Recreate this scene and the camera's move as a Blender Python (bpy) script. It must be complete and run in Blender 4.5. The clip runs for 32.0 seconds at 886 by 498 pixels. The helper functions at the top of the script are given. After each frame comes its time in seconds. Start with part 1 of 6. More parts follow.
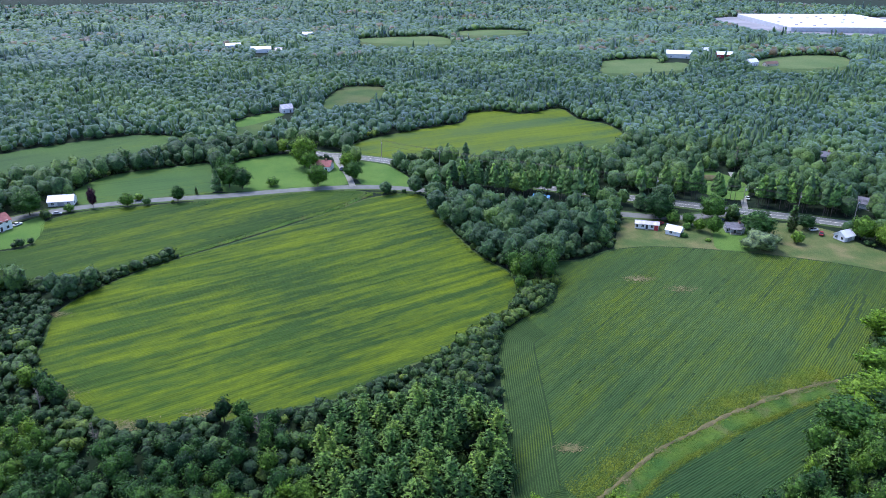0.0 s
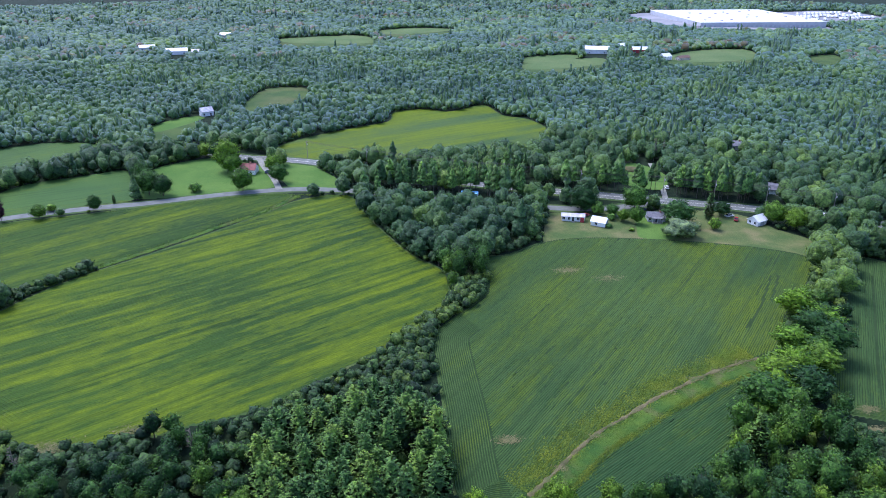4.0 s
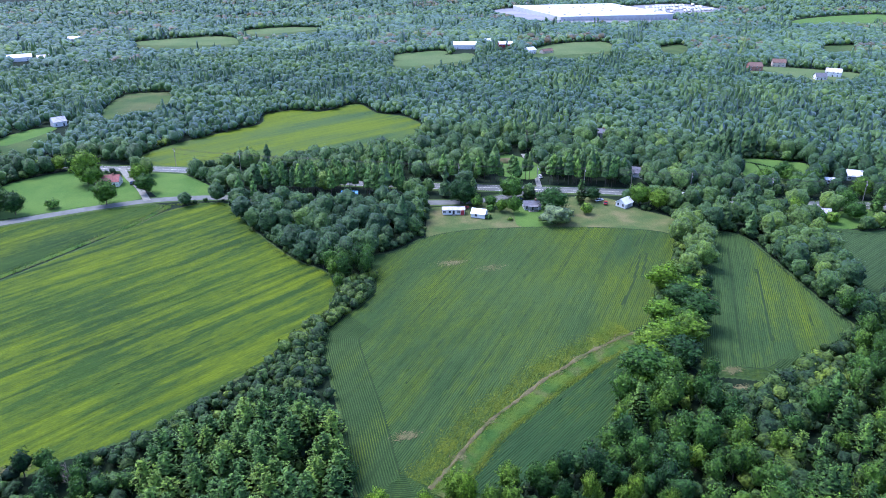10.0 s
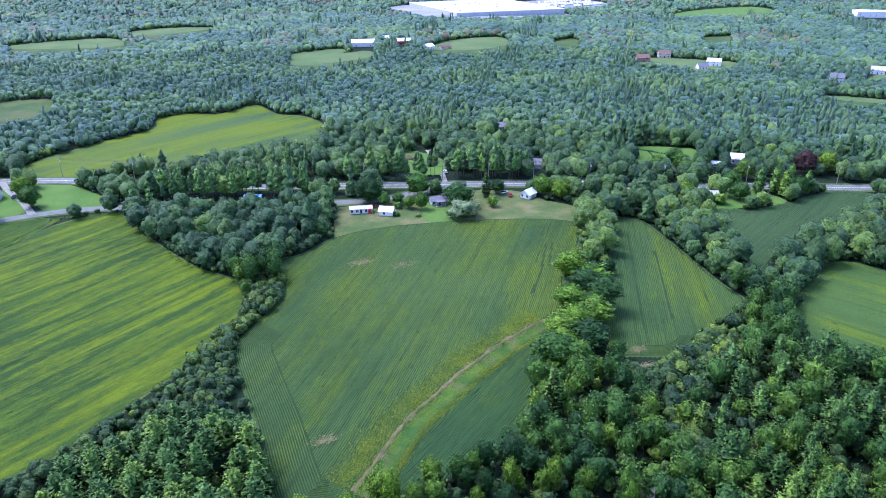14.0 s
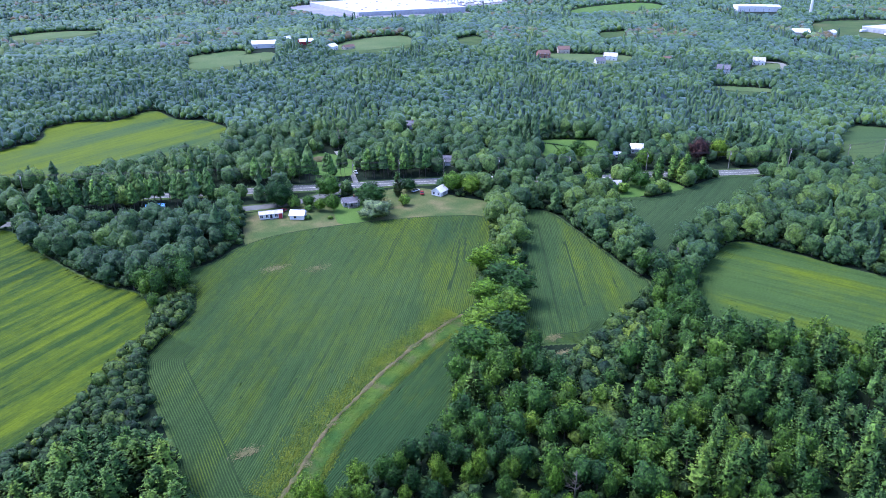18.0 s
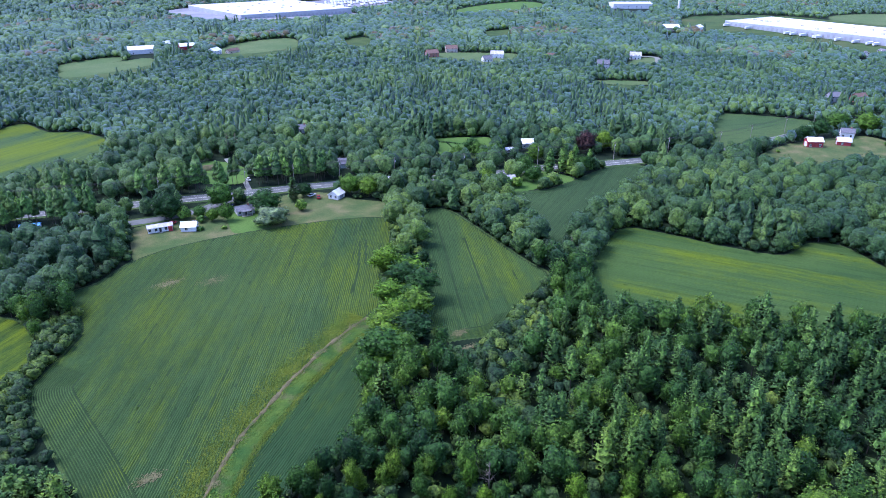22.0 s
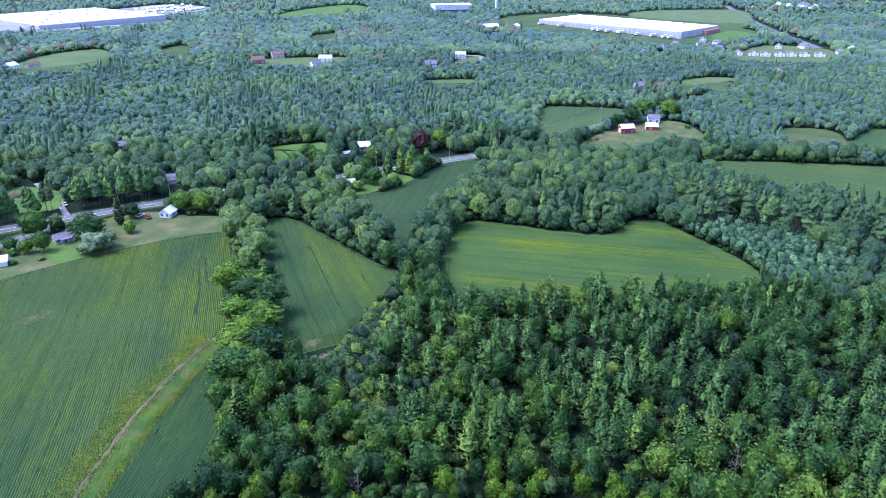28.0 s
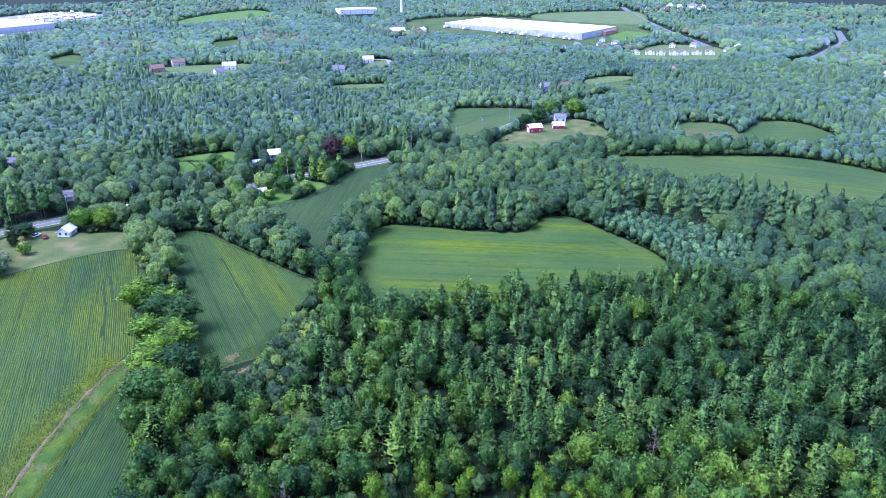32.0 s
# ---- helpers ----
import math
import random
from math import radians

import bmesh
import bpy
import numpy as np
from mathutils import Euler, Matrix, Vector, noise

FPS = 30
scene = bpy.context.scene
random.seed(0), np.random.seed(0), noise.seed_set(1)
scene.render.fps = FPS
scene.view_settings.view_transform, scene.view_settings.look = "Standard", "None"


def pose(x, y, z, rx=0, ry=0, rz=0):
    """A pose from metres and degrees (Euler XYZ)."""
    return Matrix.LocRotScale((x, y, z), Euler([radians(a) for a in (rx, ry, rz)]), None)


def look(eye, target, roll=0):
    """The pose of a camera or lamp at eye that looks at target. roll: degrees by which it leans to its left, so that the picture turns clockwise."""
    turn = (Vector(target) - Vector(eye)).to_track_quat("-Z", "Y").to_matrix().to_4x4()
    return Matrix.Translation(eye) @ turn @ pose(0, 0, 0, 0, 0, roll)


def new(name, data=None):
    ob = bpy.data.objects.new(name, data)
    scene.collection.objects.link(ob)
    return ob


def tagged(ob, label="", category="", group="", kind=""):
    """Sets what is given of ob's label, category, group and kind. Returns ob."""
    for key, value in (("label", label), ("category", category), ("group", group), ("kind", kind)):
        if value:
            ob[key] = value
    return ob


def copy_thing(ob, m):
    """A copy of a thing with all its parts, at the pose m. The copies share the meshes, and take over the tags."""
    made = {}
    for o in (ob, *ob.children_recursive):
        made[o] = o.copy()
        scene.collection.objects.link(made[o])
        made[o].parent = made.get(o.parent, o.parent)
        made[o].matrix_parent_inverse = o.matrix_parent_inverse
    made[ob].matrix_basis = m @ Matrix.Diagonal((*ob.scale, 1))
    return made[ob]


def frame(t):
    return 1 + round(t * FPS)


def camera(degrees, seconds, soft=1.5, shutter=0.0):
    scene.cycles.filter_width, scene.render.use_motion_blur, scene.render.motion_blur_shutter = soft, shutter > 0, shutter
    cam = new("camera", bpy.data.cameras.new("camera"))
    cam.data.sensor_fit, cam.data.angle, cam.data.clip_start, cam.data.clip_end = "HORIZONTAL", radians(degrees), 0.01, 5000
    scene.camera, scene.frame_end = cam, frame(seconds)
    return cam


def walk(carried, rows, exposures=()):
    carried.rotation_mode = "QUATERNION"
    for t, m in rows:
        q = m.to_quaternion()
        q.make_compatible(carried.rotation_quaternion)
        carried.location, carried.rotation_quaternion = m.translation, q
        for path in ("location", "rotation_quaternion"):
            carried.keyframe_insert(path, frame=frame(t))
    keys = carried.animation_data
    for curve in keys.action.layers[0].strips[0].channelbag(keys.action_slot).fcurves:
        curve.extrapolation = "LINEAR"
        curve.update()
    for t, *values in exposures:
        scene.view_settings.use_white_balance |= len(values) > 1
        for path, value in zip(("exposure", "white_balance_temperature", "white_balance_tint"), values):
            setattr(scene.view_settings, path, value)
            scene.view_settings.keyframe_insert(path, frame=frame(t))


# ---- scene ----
# Camera: hangs in the air at one spot and pans to the right.
cam = camera(64.2, 32.0, soft=0.85)
EYE_HEIGHT = 120.0
EXPOSURE = 1.15
# seconds, heading, pitch
PATH = [
    (0, 0.00, -23.21),
    (1, -1.34, -23.24),
    (2, -2.85, -23.28),
    (3, -4.35, -23.30),
    (3.5, -5.17, -23.31),
    (5.5, -8.86, -23.35),
    (6, -9.69, -23.36),
    (7, -11.18, -23.38),
    (8, -12.79, -23.41),
    (9, -14.50, -23.45),
    (10, -16.29, -23.50),
    (11, -18.21, -23.56),
    (12, -20.40, -23.63),
    (13, -22.44, -23.68),
    (14, -24.26, -23.72),
    (14.5, -25.15, -23.74),
    (16.5, -28.85, -23.79),
    (17, -29.82, -23.79),
    (18, -31.81, -23.80),
    (19, -34.04, -23.81),
    (20, -36.33, -23.81),
    (21, -38.46, -23.79),
    (22, -40.57, -23.76),
    (23, -42.77, -23.73),
    (24, -45.01, -23.71),
    (25, -47.26, -23.69),
    (25.5, -48.41, -23.67),
    (27.5, -53.01, -23.56),
    (28, -54.07, -23.53),
    (29, -56.17, -23.46),
    (30, -58.15, -23.38),
    (31, -59.94, -23.31),
    (32, -61.35, -23.24),
]
walk(cam, [(t, pose(0, 0, EYE_HEIGHT, 90 + pitch, 0, heading)) for t, heading, pitch in PATH],
     exposures=[(t, EXPOSURE + e, 5200 - 11 * t + 15 * max(0, 10 - t), 28 + 0.4 * t) for t, e in ((0, -0.16), (6, -0.16), (9.5, 0.05), (13, 0.22), (19, 0.0), (25, -0.13), (28, 0.14), (32, 0.38))])

# World and sun: late, hazy daylight with soft shadows.
SUN_EL, SUN_AZ = 58.0, 320.0   # degrees; azimuth clockwise from +y
world = bpy.data.worlds.new("sky")
scene.world = world
world.use_nodes = True
wn = world.node_tree
sky = wn.nodes.new("ShaderNodeTexSky")
sky.sky_type = "NISHITA"
sky.sun_disc = False
sky.sun_elevation = radians(SUN_EL)
sky.sun_rotation = radians(SUN_AZ)
sky.air_density, sky.dust_density, sky.ozone_density = 1.4, 2.0, 1.5
wn.links.new(sky.outputs[0], wn.nodes["Background"].inputs[0])
wn.nodes["Background"].inputs[1].default_value = 0.15
sun_data = bpy.data.lights.new("sun", "SUN")
sun_data.energy, sun_data.angle, sun_data.color = 1.95, radians(26), (1.0, 0.95, 0.82)
sun = new("sun", sun_data)
sun_from = Vector((math.sin(radians(SUN_AZ)) * math.cos(radians(SUN_EL)), math.cos(radians(SUN_AZ)) * math.cos(radians(SUN_EL)), math.sin(radians(SUN_EL))))
sun.matrix_world = look(sun_from * 600, (0, 0, 0))
tagged(sun, kind="structure")


# ---- materials ----
def nodes(name):
    m = bpy.data.materials.new(name)
    m.use_nodes = True
    nt = m.node_tree
    return m, nt, nt.nodes["Principled BSDF"]


def add(nt, kind, **values):
    n = nt.nodes.new(kind)
    for k, v in values.items():
        if k in n.inputs:
            n.inputs[k].default_value = v
    return n


def ramp(nt, fac, stops):
    r = nt.nodes.new("ShaderNodeValToRGB")
    while len(r.color_ramp.elements) < len(stops):
        r.color_ramp.elements.new(0.5)
    for e, (p, c) in zip(r.color_ramp.elements, stops):
        e.position, e.color = p, (*c, 1)
    nt.links.new(fac, r.inputs[0])
    return r.outputs[0]


def mix(nt, fac, a, b, blend="MIX"):
    n = nt.nodes.new("ShaderNodeMix")
    n.data_type, n.blend_type = "RGBA", blend
    for socket, v in ((n.inputs[0], fac), (n.inputs[6], a), (n.inputs[7], b)):
        if isinstance(v, (int, float)):
            socket.default_value = v
        elif isinstance(v, tuple):
            socket.default_value = (*v, 1)
        else:
            nt.links.new(v, socket)
    return n.outputs[2]


def noise_at(nt, scale, detail=4.0, rough=0.6, angle=0.0, stretch=(1, 1, 1), shift=0.0, bend=0.0):
    """Noise in metres: scale is in cycles a metre; angle turns its long axis."""
    tc = nt.nodes.new("ShaderNodeTexCoord")
    mp = nt.nodes.new("ShaderNodeMapping")
    mp.vector_type = "POINT"
    vr = nt.nodes.new("ShaderNodeVectorRotate")
    vr.rotation_type = "Z_AXIS"
    vr.inputs["Angle"].default_value = -radians(angle)
    nt.links.new(tc.outputs["Object"], vr.inputs[0])
    nt.links.new(vr.outputs[0], mp.inputs[0])
    mp.inputs["Scale"].default_value = stretch
    mp.inputs["Location"].default_value = (shift, shift, 0)
    n = nt.nodes.new("ShaderNodeTexNoise")
    n.inputs["Scale"].default_value, n.inputs["Detail"].default_value, n.inputs["Roughness"].default_value = scale, detail, rough
    n.inputs["Distortion"].default_value = bend
    nt.links.new(mp.outputs[0], n.inputs[0])
    return n.outputs[0]


def bump(nt, bsdf, height, strength, distance):
    b = add(nt, "ShaderNodeBump", Strength=strength, Distance=distance)
    nt.links.new(height, b.inputs["Height"])
    nt.links.new(b.outputs[0], bsdf.inputs["Normal"])


def plain(name, colour, rough=0.6, metal=0.0, scale=0.6, vary=0.25, spec=0.4):
    m, nt, p = nodes(name)
    dark = tuple(c * (1 - vary) for c in colour)
    light = tuple(min(1, c * (1 + vary * 0.5)) for c in colour)
    big = ramp(nt, noise_at(nt, scale), [(0.35, dark), (0.65, light)])
    fine = noise_at(nt, scale * 9, 3)
    col = mix(nt, 0.12, big, fine, "OVERLAY")
    nt.links.new(col, p.inputs["Base Color"])
    p.inputs["Roughness"].default_value, p.inputs["Metallic"].default_value = rough, metal
    p.inputs["Specular IOR Level"].default_value = spec
    bump(nt, p, fine, 0.2, 0.02)
    return m


def foliage(name, stops, joined, through_light=0.28, haze_sheen=0.0, grain=1.0, uneven=1.0):
    """Leaves: a tint for each tree, a smaller one for each clump, and a bluish sheen that imitates haze. joined: the
    tint is stored on the mesh.
    """
    m, nt, p = nodes(name)
    if joined:
        src = nt.nodes.new("ShaderNodeAttribute")
        src.attribute_name = "tint"
        tint = src.outputs["Fac"]
    else:
        src = nt.nodes.new("ShaderNodeObjectInfo")
        tint = src.outputs["Random"]
    base = ramp(nt, tint, stops)
    geo = nt.nodes.new("ShaderNodeNewGeometry")
    clump = ramp(nt, geo.outputs["Random Per Island"], [(0.0, tuple(1 - uneven * a for a in (0.45, 0.40, 0.34))), (0.55, (1, 1, 1)), (1.0, tuple(1 + uneven * a for a in (0.42, 0.36, 0.06)))])
    col = mix(nt, 1.0, base, clump, "MULTIPLY")
    leaf = noise_at(nt, 1.15, 5, 0.62)
    col = mix(nt, 1.0, col, ramp(nt, leaf, [(0.36, tuple(1 - grain * a for a in (0.70, 0.66, 0.60))), (0.50, (1, 1, 1)), (0.63, tuple(1 + grain * a for a in (0.62, 0.56, 0.24)))]), "MULTIPLY")
    nt.links.new(col, p.inputs["Base Color"])
    p.inputs["Roughness"].default_value = 0.55
    p.inputs["Specular IOR Level"].default_value = 0.15
    p.inputs["Sheen Weight"].default_value, p.inputs["Sheen Roughness"].default_value = haze_sheen, 0.5
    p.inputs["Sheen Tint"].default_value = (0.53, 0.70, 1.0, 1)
    bump(nt, p, leaf, 1.0, 0.5)
    tr = nt.nodes.new("ShaderNodeBsdfTranslucent")
    nt.links.new(col, tr.inputs[0])
    ms = nt.nodes.new("ShaderNodeMixShader")
    ms.inputs[0].default_value = through_light
    nt.links.new(p.outputs[0], ms.inputs[1])
    nt.links.new(tr.outputs[0], ms.inputs[2])
    nt.links.new(ms.outputs[0], nt.nodes["Material Output"].inputs[0])
    return m


LEAF = [(0.0, (0.023, 0.060, 0.021)), (0.25, (0.041, 0.094, 0.024)), (0.46, (0.064, 0.132, 0.026)), (0.70, (0.104, 0.180, 0.024)), (1.0, (0.158, 0.232, 0.024))]
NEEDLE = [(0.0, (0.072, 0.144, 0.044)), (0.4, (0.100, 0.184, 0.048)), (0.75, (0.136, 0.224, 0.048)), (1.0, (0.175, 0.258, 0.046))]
FIR = [(0.0, (0.068, 0.142, 0.066)), (0.5, (0.085, 0.170, 0.078)), (1.0, (0.102, 0.192, 0.086))]
# SHRUB is darkened: the shadow under the trees is put into its colour
SHRUB = [(0.0, (0.026, 0.060, 0.025)), (0.5, (0.050, 0.100, 0.030)), (1.0, (0.125, 0.190, 0.026))]
NEAR_LEAF = [(f, (r * 0.88, g * 1.04, b * 0.85)) for f, (r, g, b) in LEAF]
MID_LEAF = [(0.0, (0.036, 0.086, 0.028)), (0.4, (0.054, 0.114, 0.029)), (0.7, (0.084, 0.155, 0.029)), (1.0, (0.135, 0.215, 0.026))]
YOUNG_LEAF = [(0.0, (0.082, 0.185, 0.018)), (0.5, (0.125, 0.245, 0.017)), (1.0, (0.165, 0.285, 0.018))]
NEAR_NEEDLE = [(f, (r * 0.86, g * 0.98, b * 0.80)) for f, (r, g, b) in NEEDLE]
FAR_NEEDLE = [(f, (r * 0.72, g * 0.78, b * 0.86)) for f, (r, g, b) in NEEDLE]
# MID_LEAF made lighter for far crowns: the pallor of haze put into colour
HAZED_LEAF = [(f, tuple(1.17 * a for a in c)) for f, c in MID_LEAF]
FAR_LEAF = [(f * 0.88, c) for f, c in HAZED_LEAF] + [(0.95, (0.120, 0.112, 0.036)), (1.0, (0.135, 0.100, 0.036))]
leaf_mat, leaf_join = foliage("broad_leaves", NEAR_LEAF, False, 0.28, 0, 0.9, 0.7), foliage("broad_leaves_joined", NEAR_LEAF, True, 0.28, 0.03, 0.9, 0.7)
young_mat = foliage("young_leaves", YOUNG_LEAF, False, 0.34, 0, 0.9, 0.7)
needle_mat, needle_join = foliage("pine_needles", NEAR_NEEDLE, False, 0.2), foliage("pine_needles_joined", NEAR_NEEDLE, True, 0.2, 0.03)
# farther off, a crown's surface stands for leaves too small to build; its bluish sheen, stronger with distance,
# imitates haze
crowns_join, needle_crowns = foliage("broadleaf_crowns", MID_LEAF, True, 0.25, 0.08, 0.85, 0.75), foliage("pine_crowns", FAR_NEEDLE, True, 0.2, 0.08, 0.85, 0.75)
# weaker grain out here, for the contrast that haze takes away
canopy_join, needle_canopy = foliage("broadleaf_canopy", HAZED_LEAF, True, 0.2, 0.31, 0.5, 0.55), foliage("pine_canopy", FAR_NEEDLE, True, 0.2, 0.31, 0.5, 0.55)
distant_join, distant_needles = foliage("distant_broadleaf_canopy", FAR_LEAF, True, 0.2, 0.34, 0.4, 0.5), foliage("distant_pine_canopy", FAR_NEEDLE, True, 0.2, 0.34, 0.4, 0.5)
fir_join = foliage("fir_needles_joined", FIR, True, 0.15)
shrub_join = foliage("shrub_leaves_joined", SHRUB, True)
copper_mat = foliage("copper_leaves", [(0.0, (0.050, 0.028, 0.030)), (1.0, (0.062, 0.034, 0.034))], False)
purple_mat = foliage("purple_leaves", [(0.0, (0.030, 0.014, 0.030)), (1.0, (0.045, 0.020, 0.040))], False)
silver_mat = foliage("silver_leaves", [(0.0, (0.115, 0.175, 0.095)), (1.0, (0.135, 0.195, 0.105))], False)
bark = plain("bark", (0.10, 0.085, 0.07), 0.9, 0, 1.5, 0.4, 0.2)
dead_bark = plain("bare_grey_wood", (0.20, 0.172, 0.135), 0.9, 0, 1.5, 0.3, 0.2)


def soil(name, stops, scale, second=None, angle=0.0, stretch=(1, 1, 1), shift=0.0):
    """Grass, earth and crops: broad patches, then a fine grain."""
    m, nt, p = nodes(name)
    col = ramp(nt, noise_at(nt, scale, 5, 0.52, angle, stretch, shift), stops)
    if second:
        col = mix(nt, ramp(nt, noise_at(nt, second[0], 3, 0.6, 0, (1, 1, 1), 7.7 + shift), [(0.52, (0, 0, 0)), (0.70, (1, 1, 1))]), col, second[1])
    fine = noise_at(nt, 1.9, 6, 0.78)
    col = mix(nt, 1.0, col, ramp(nt, fine, [(0.3, (0.66, 0.68, 0.66)), (0.7, (1.28, 1.26, 1.20))]), "MULTIPLY")
    nt.links.new(col, p.inputs["Base Color"])
    p.inputs["Roughness"].default_value, p.inputs["Specular IOR Level"].default_value = 0.9, 0.04
    p.inputs["Sheen Weight"].default_value, p.inputs["Sheen Roughness"].default_value = 0.03, 0.5
    bump(nt, p, fine, 0.5, 0.15)
    return m


# darker than leaf litter: the deep shade between trees is in this colour
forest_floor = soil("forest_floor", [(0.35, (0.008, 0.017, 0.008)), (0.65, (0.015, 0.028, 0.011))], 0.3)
meadow = soil("rough_grass", [(0.35, (0.040, 0.078, 0.022)), (0.65, (0.070, 0.108, 0.028))], 0.05, (0.02, (0.095, 0.105, 0.040)))
lawn = soil("mown_lawn", [(0.35, (0.064, 0.134, 0.024)), (0.65, (0.092, 0.164, 0.030))], 0.06)
hay_grass = soil("pale_hay_grass", [(0.35, (0.078, 0.128, 0.040)), (0.65, (0.112, 0.152, 0.054))], 0.03)
dry_lawn = soil("dry_lawn", [(0.35, (0.062, 0.098, 0.028)), (0.50, (0.092, 0.116, 0.036)), (0.66, (0.150, 0.142, 0.060))], 0.09, (0.05, (0.058, 0.100, 0.026)))
bare_soil = soil("bare_soil", [(0.35, (0.080, 0.078, 0.034)), (0.65, (0.150, 0.128, 0.064))], 0.3, (0.18, (0.075, 0.11, 0.030)))
thin_crop = soil("thin_yellow_crop", [(0.35, (0.12, 0.115, 0.045)), (0.65, (0.20, 0.175, 0.090))], 0.4, (0.3, (0.07, 0.10, 0.032)))
DARK, MID, GOLD = (0.022, 0.051, 0.010), (0.036, 0.073, 0.009), (0.098, 0.138, 0.004)


def crop(name, angle, gold, across=0.06, shift=0.0, dark=DARK, mid=MID, amount=0.9):
    """A crop: broad lush and pale areas, soft yellow bands along its rows, and thin darker streaks from row to row."""
    m, nt, p = nodes(name)
    lush = noise_at(nt, 0.014, 3, 0.5, 0, (1, 1, 1), shift + 3.1)
    col = mix(nt, ramp(nt, lush, [(0.36, (0, 0, 0)), (0.64, (1, 1, 1))]), dark, mid)
    bands = noise_at(nt, 1.0, 6, 0.55, angle, (across * 0.11, across, across), shift, 0.12)
    patchy = noise_at(nt, 0.03, 3, 0.5, angle, (0.5, 1, 1), shift + 9.4)
    speckle = noise_at(nt, 0.45, 5, 0.7, angle, (0.45, 1, 1), shift + 5.6)
    where = mix(nt, 0.24, mix(nt, 0.30, bands, patchy), speckle)
    col = mix(nt, ramp(nt, where, [(0.44 + gold, (0, 0, 0)), (0.575 + gold, (amount, amount, amount))]), col, GOLD)
    streak = noise_at(nt, 1.0, 2, 0.6, angle, (0.022, 0.55, 0.55), shift + 1.7)
    col = mix(nt, 1.0, col, ramp(nt, streak, [(0.34, (0.78, 0.81, 0.84)), (0.48, (1, 1, 1)), (0.66, (1.07, 1.06, 1.02))]), "MULTIPLY")
    fine = noise_at(nt, 1.9, 6, 0.78)
    col = mix(nt, 1.0, col, ramp(nt, fine, [(0.3, (0.66, 0.68, 0.68)), (0.7, (1.28, 1.26, 1.20))]), "MULTIPLY")
    nt.links.new(col, p.inputs["Base Color"])
    p.inputs["Roughness"].default_value, p.inputs["Specular IOR Level"].default_value = 0.85, 0.08
    bump(nt, p, fine, 0.5, 0.15)
    return m


# soil between crop rows; the plants' shade is put into its dark colour
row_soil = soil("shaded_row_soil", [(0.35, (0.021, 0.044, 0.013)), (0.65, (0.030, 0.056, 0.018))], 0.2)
asphalt = plain("asphalt", (0.132, 0.142, 0.124), 0.85, 0, 0.2, 0.2, 0.3)
gravel = plain("gravel", (0.225, 0.225, 0.185), 0.9, 0, 0.5, 0.25, 0.2)
line_paint = plain("road_paint", (0.65, 0.62, 0.50), 0.7)
white_wall = plain("white_siding", (0.74, 0.74, 0.73), 0.6, 0, 0.8, 0.12)
# warehouse walls: the grey-blue of their shaded side is put into the colour
shade_wall = plain("shade_grey_panels", (0.40, 0.42, 0.45), 0.55, 0, 0.1, 0.15)
grey_wall = plain("grey_siding", (0.34, 0.35, 0.37), 0.6, 0, 0.8, 0.15)
tan_wall = plain("tan_siding", (0.52, 0.45, 0.36), 0.65, 0, 0.8, 0.15)
brick_wall = plain("brick_wall", (0.34, 0.17, 0.13), 0.8, 0, 0.9, 0.25)
red_wall = plain("red_barn_boards", (0.36, 0.045, 0.05), 0.75, 0, 0.8, 0.25)
white_roof = plain("white_metal_roof", (0.80, 0.81, 0.82), 0.35, 0.0, 0.4, 0.10, 0.5)
grey_roof = plain("grey_shingles", (0.17, 0.17, 0.18), 0.9, 0, 1.2, 0.25, 0.2)
brown_roof = plain("brown_shingles", (0.20, 0.13, 0.10), 0.9, 0, 1.2, 0.25, 0.2)
red_roof = plain("faded_red_shingles", (0.32, 0.13, 0.11), 0.85, 0, 1.0, 0.25, 0.2)
blue_roof = plain("blue_metal_roof", (0.10, 0.32, 0.62), 0.5, 0.1, 0.5, 0.2)
rust_roof = plain("worn_metal_roof", (0.52, 0.50, 0.50), 0.5, 0.2, 0.5, 0.3)
wood_pole = plain("weathered_pole_wood", (0.30, 0.27, 0.23), 0.9, 0, 2.0, 0.3, 0.2)
wire_mat = plain("black_cable", (0.03, 0.03, 0.03), 0.6)
dark_metal = plain("dark_metal", (0.05, 0.05, 0.055), 0.5, 0.5)
tyre_mat = plain("tyre_rubber", (0.02, 0.02, 0.02), 0.85)
ceramic = plain("glazed_insulator", (0.30, 0.28, 0.26), 0.3)
glass, gnt, gp = nodes("window_glass")
gp.inputs["Base Color"].default_value, gp.inputs["Roughness"].default_value = (0.02, 0.025, 0.03, 1), 0.06
gp.inputs["Specular IOR Level"].default_value = 0.6
CAR_PAINTS = [plain("car_paint_" + n, c, 0.25, 0.2, 0.5, 0.06, 0.6) for n, c in
              (("white", (0.72, 0.72, 0.72)), ("silver", (0.42, 0.43, 0.45)), ("dark_blue", (0.03, 0.05, 0.10)), ("red", (0.35, 0.04, 0.04)))]


# ---- geometry helpers ----
def lie(x, y):
    """Height of the ground: flat near the drone, gently rolling far out."""
    x, y = np.asarray(x, float), np.asarray(y, float)
    d = np.hypot(x, y)
    k = np.clip((d - 500) / 700, 0, 1)
    near = 0.7 * np.sin(x / 62 + 0.6) * np.cos(y / 71 + 1.1)
    far = 4.0 * np.sin(x / 190 + y / 340) * np.cos(y / 230 - x / 400)
    return near * (1 - k) + far * k


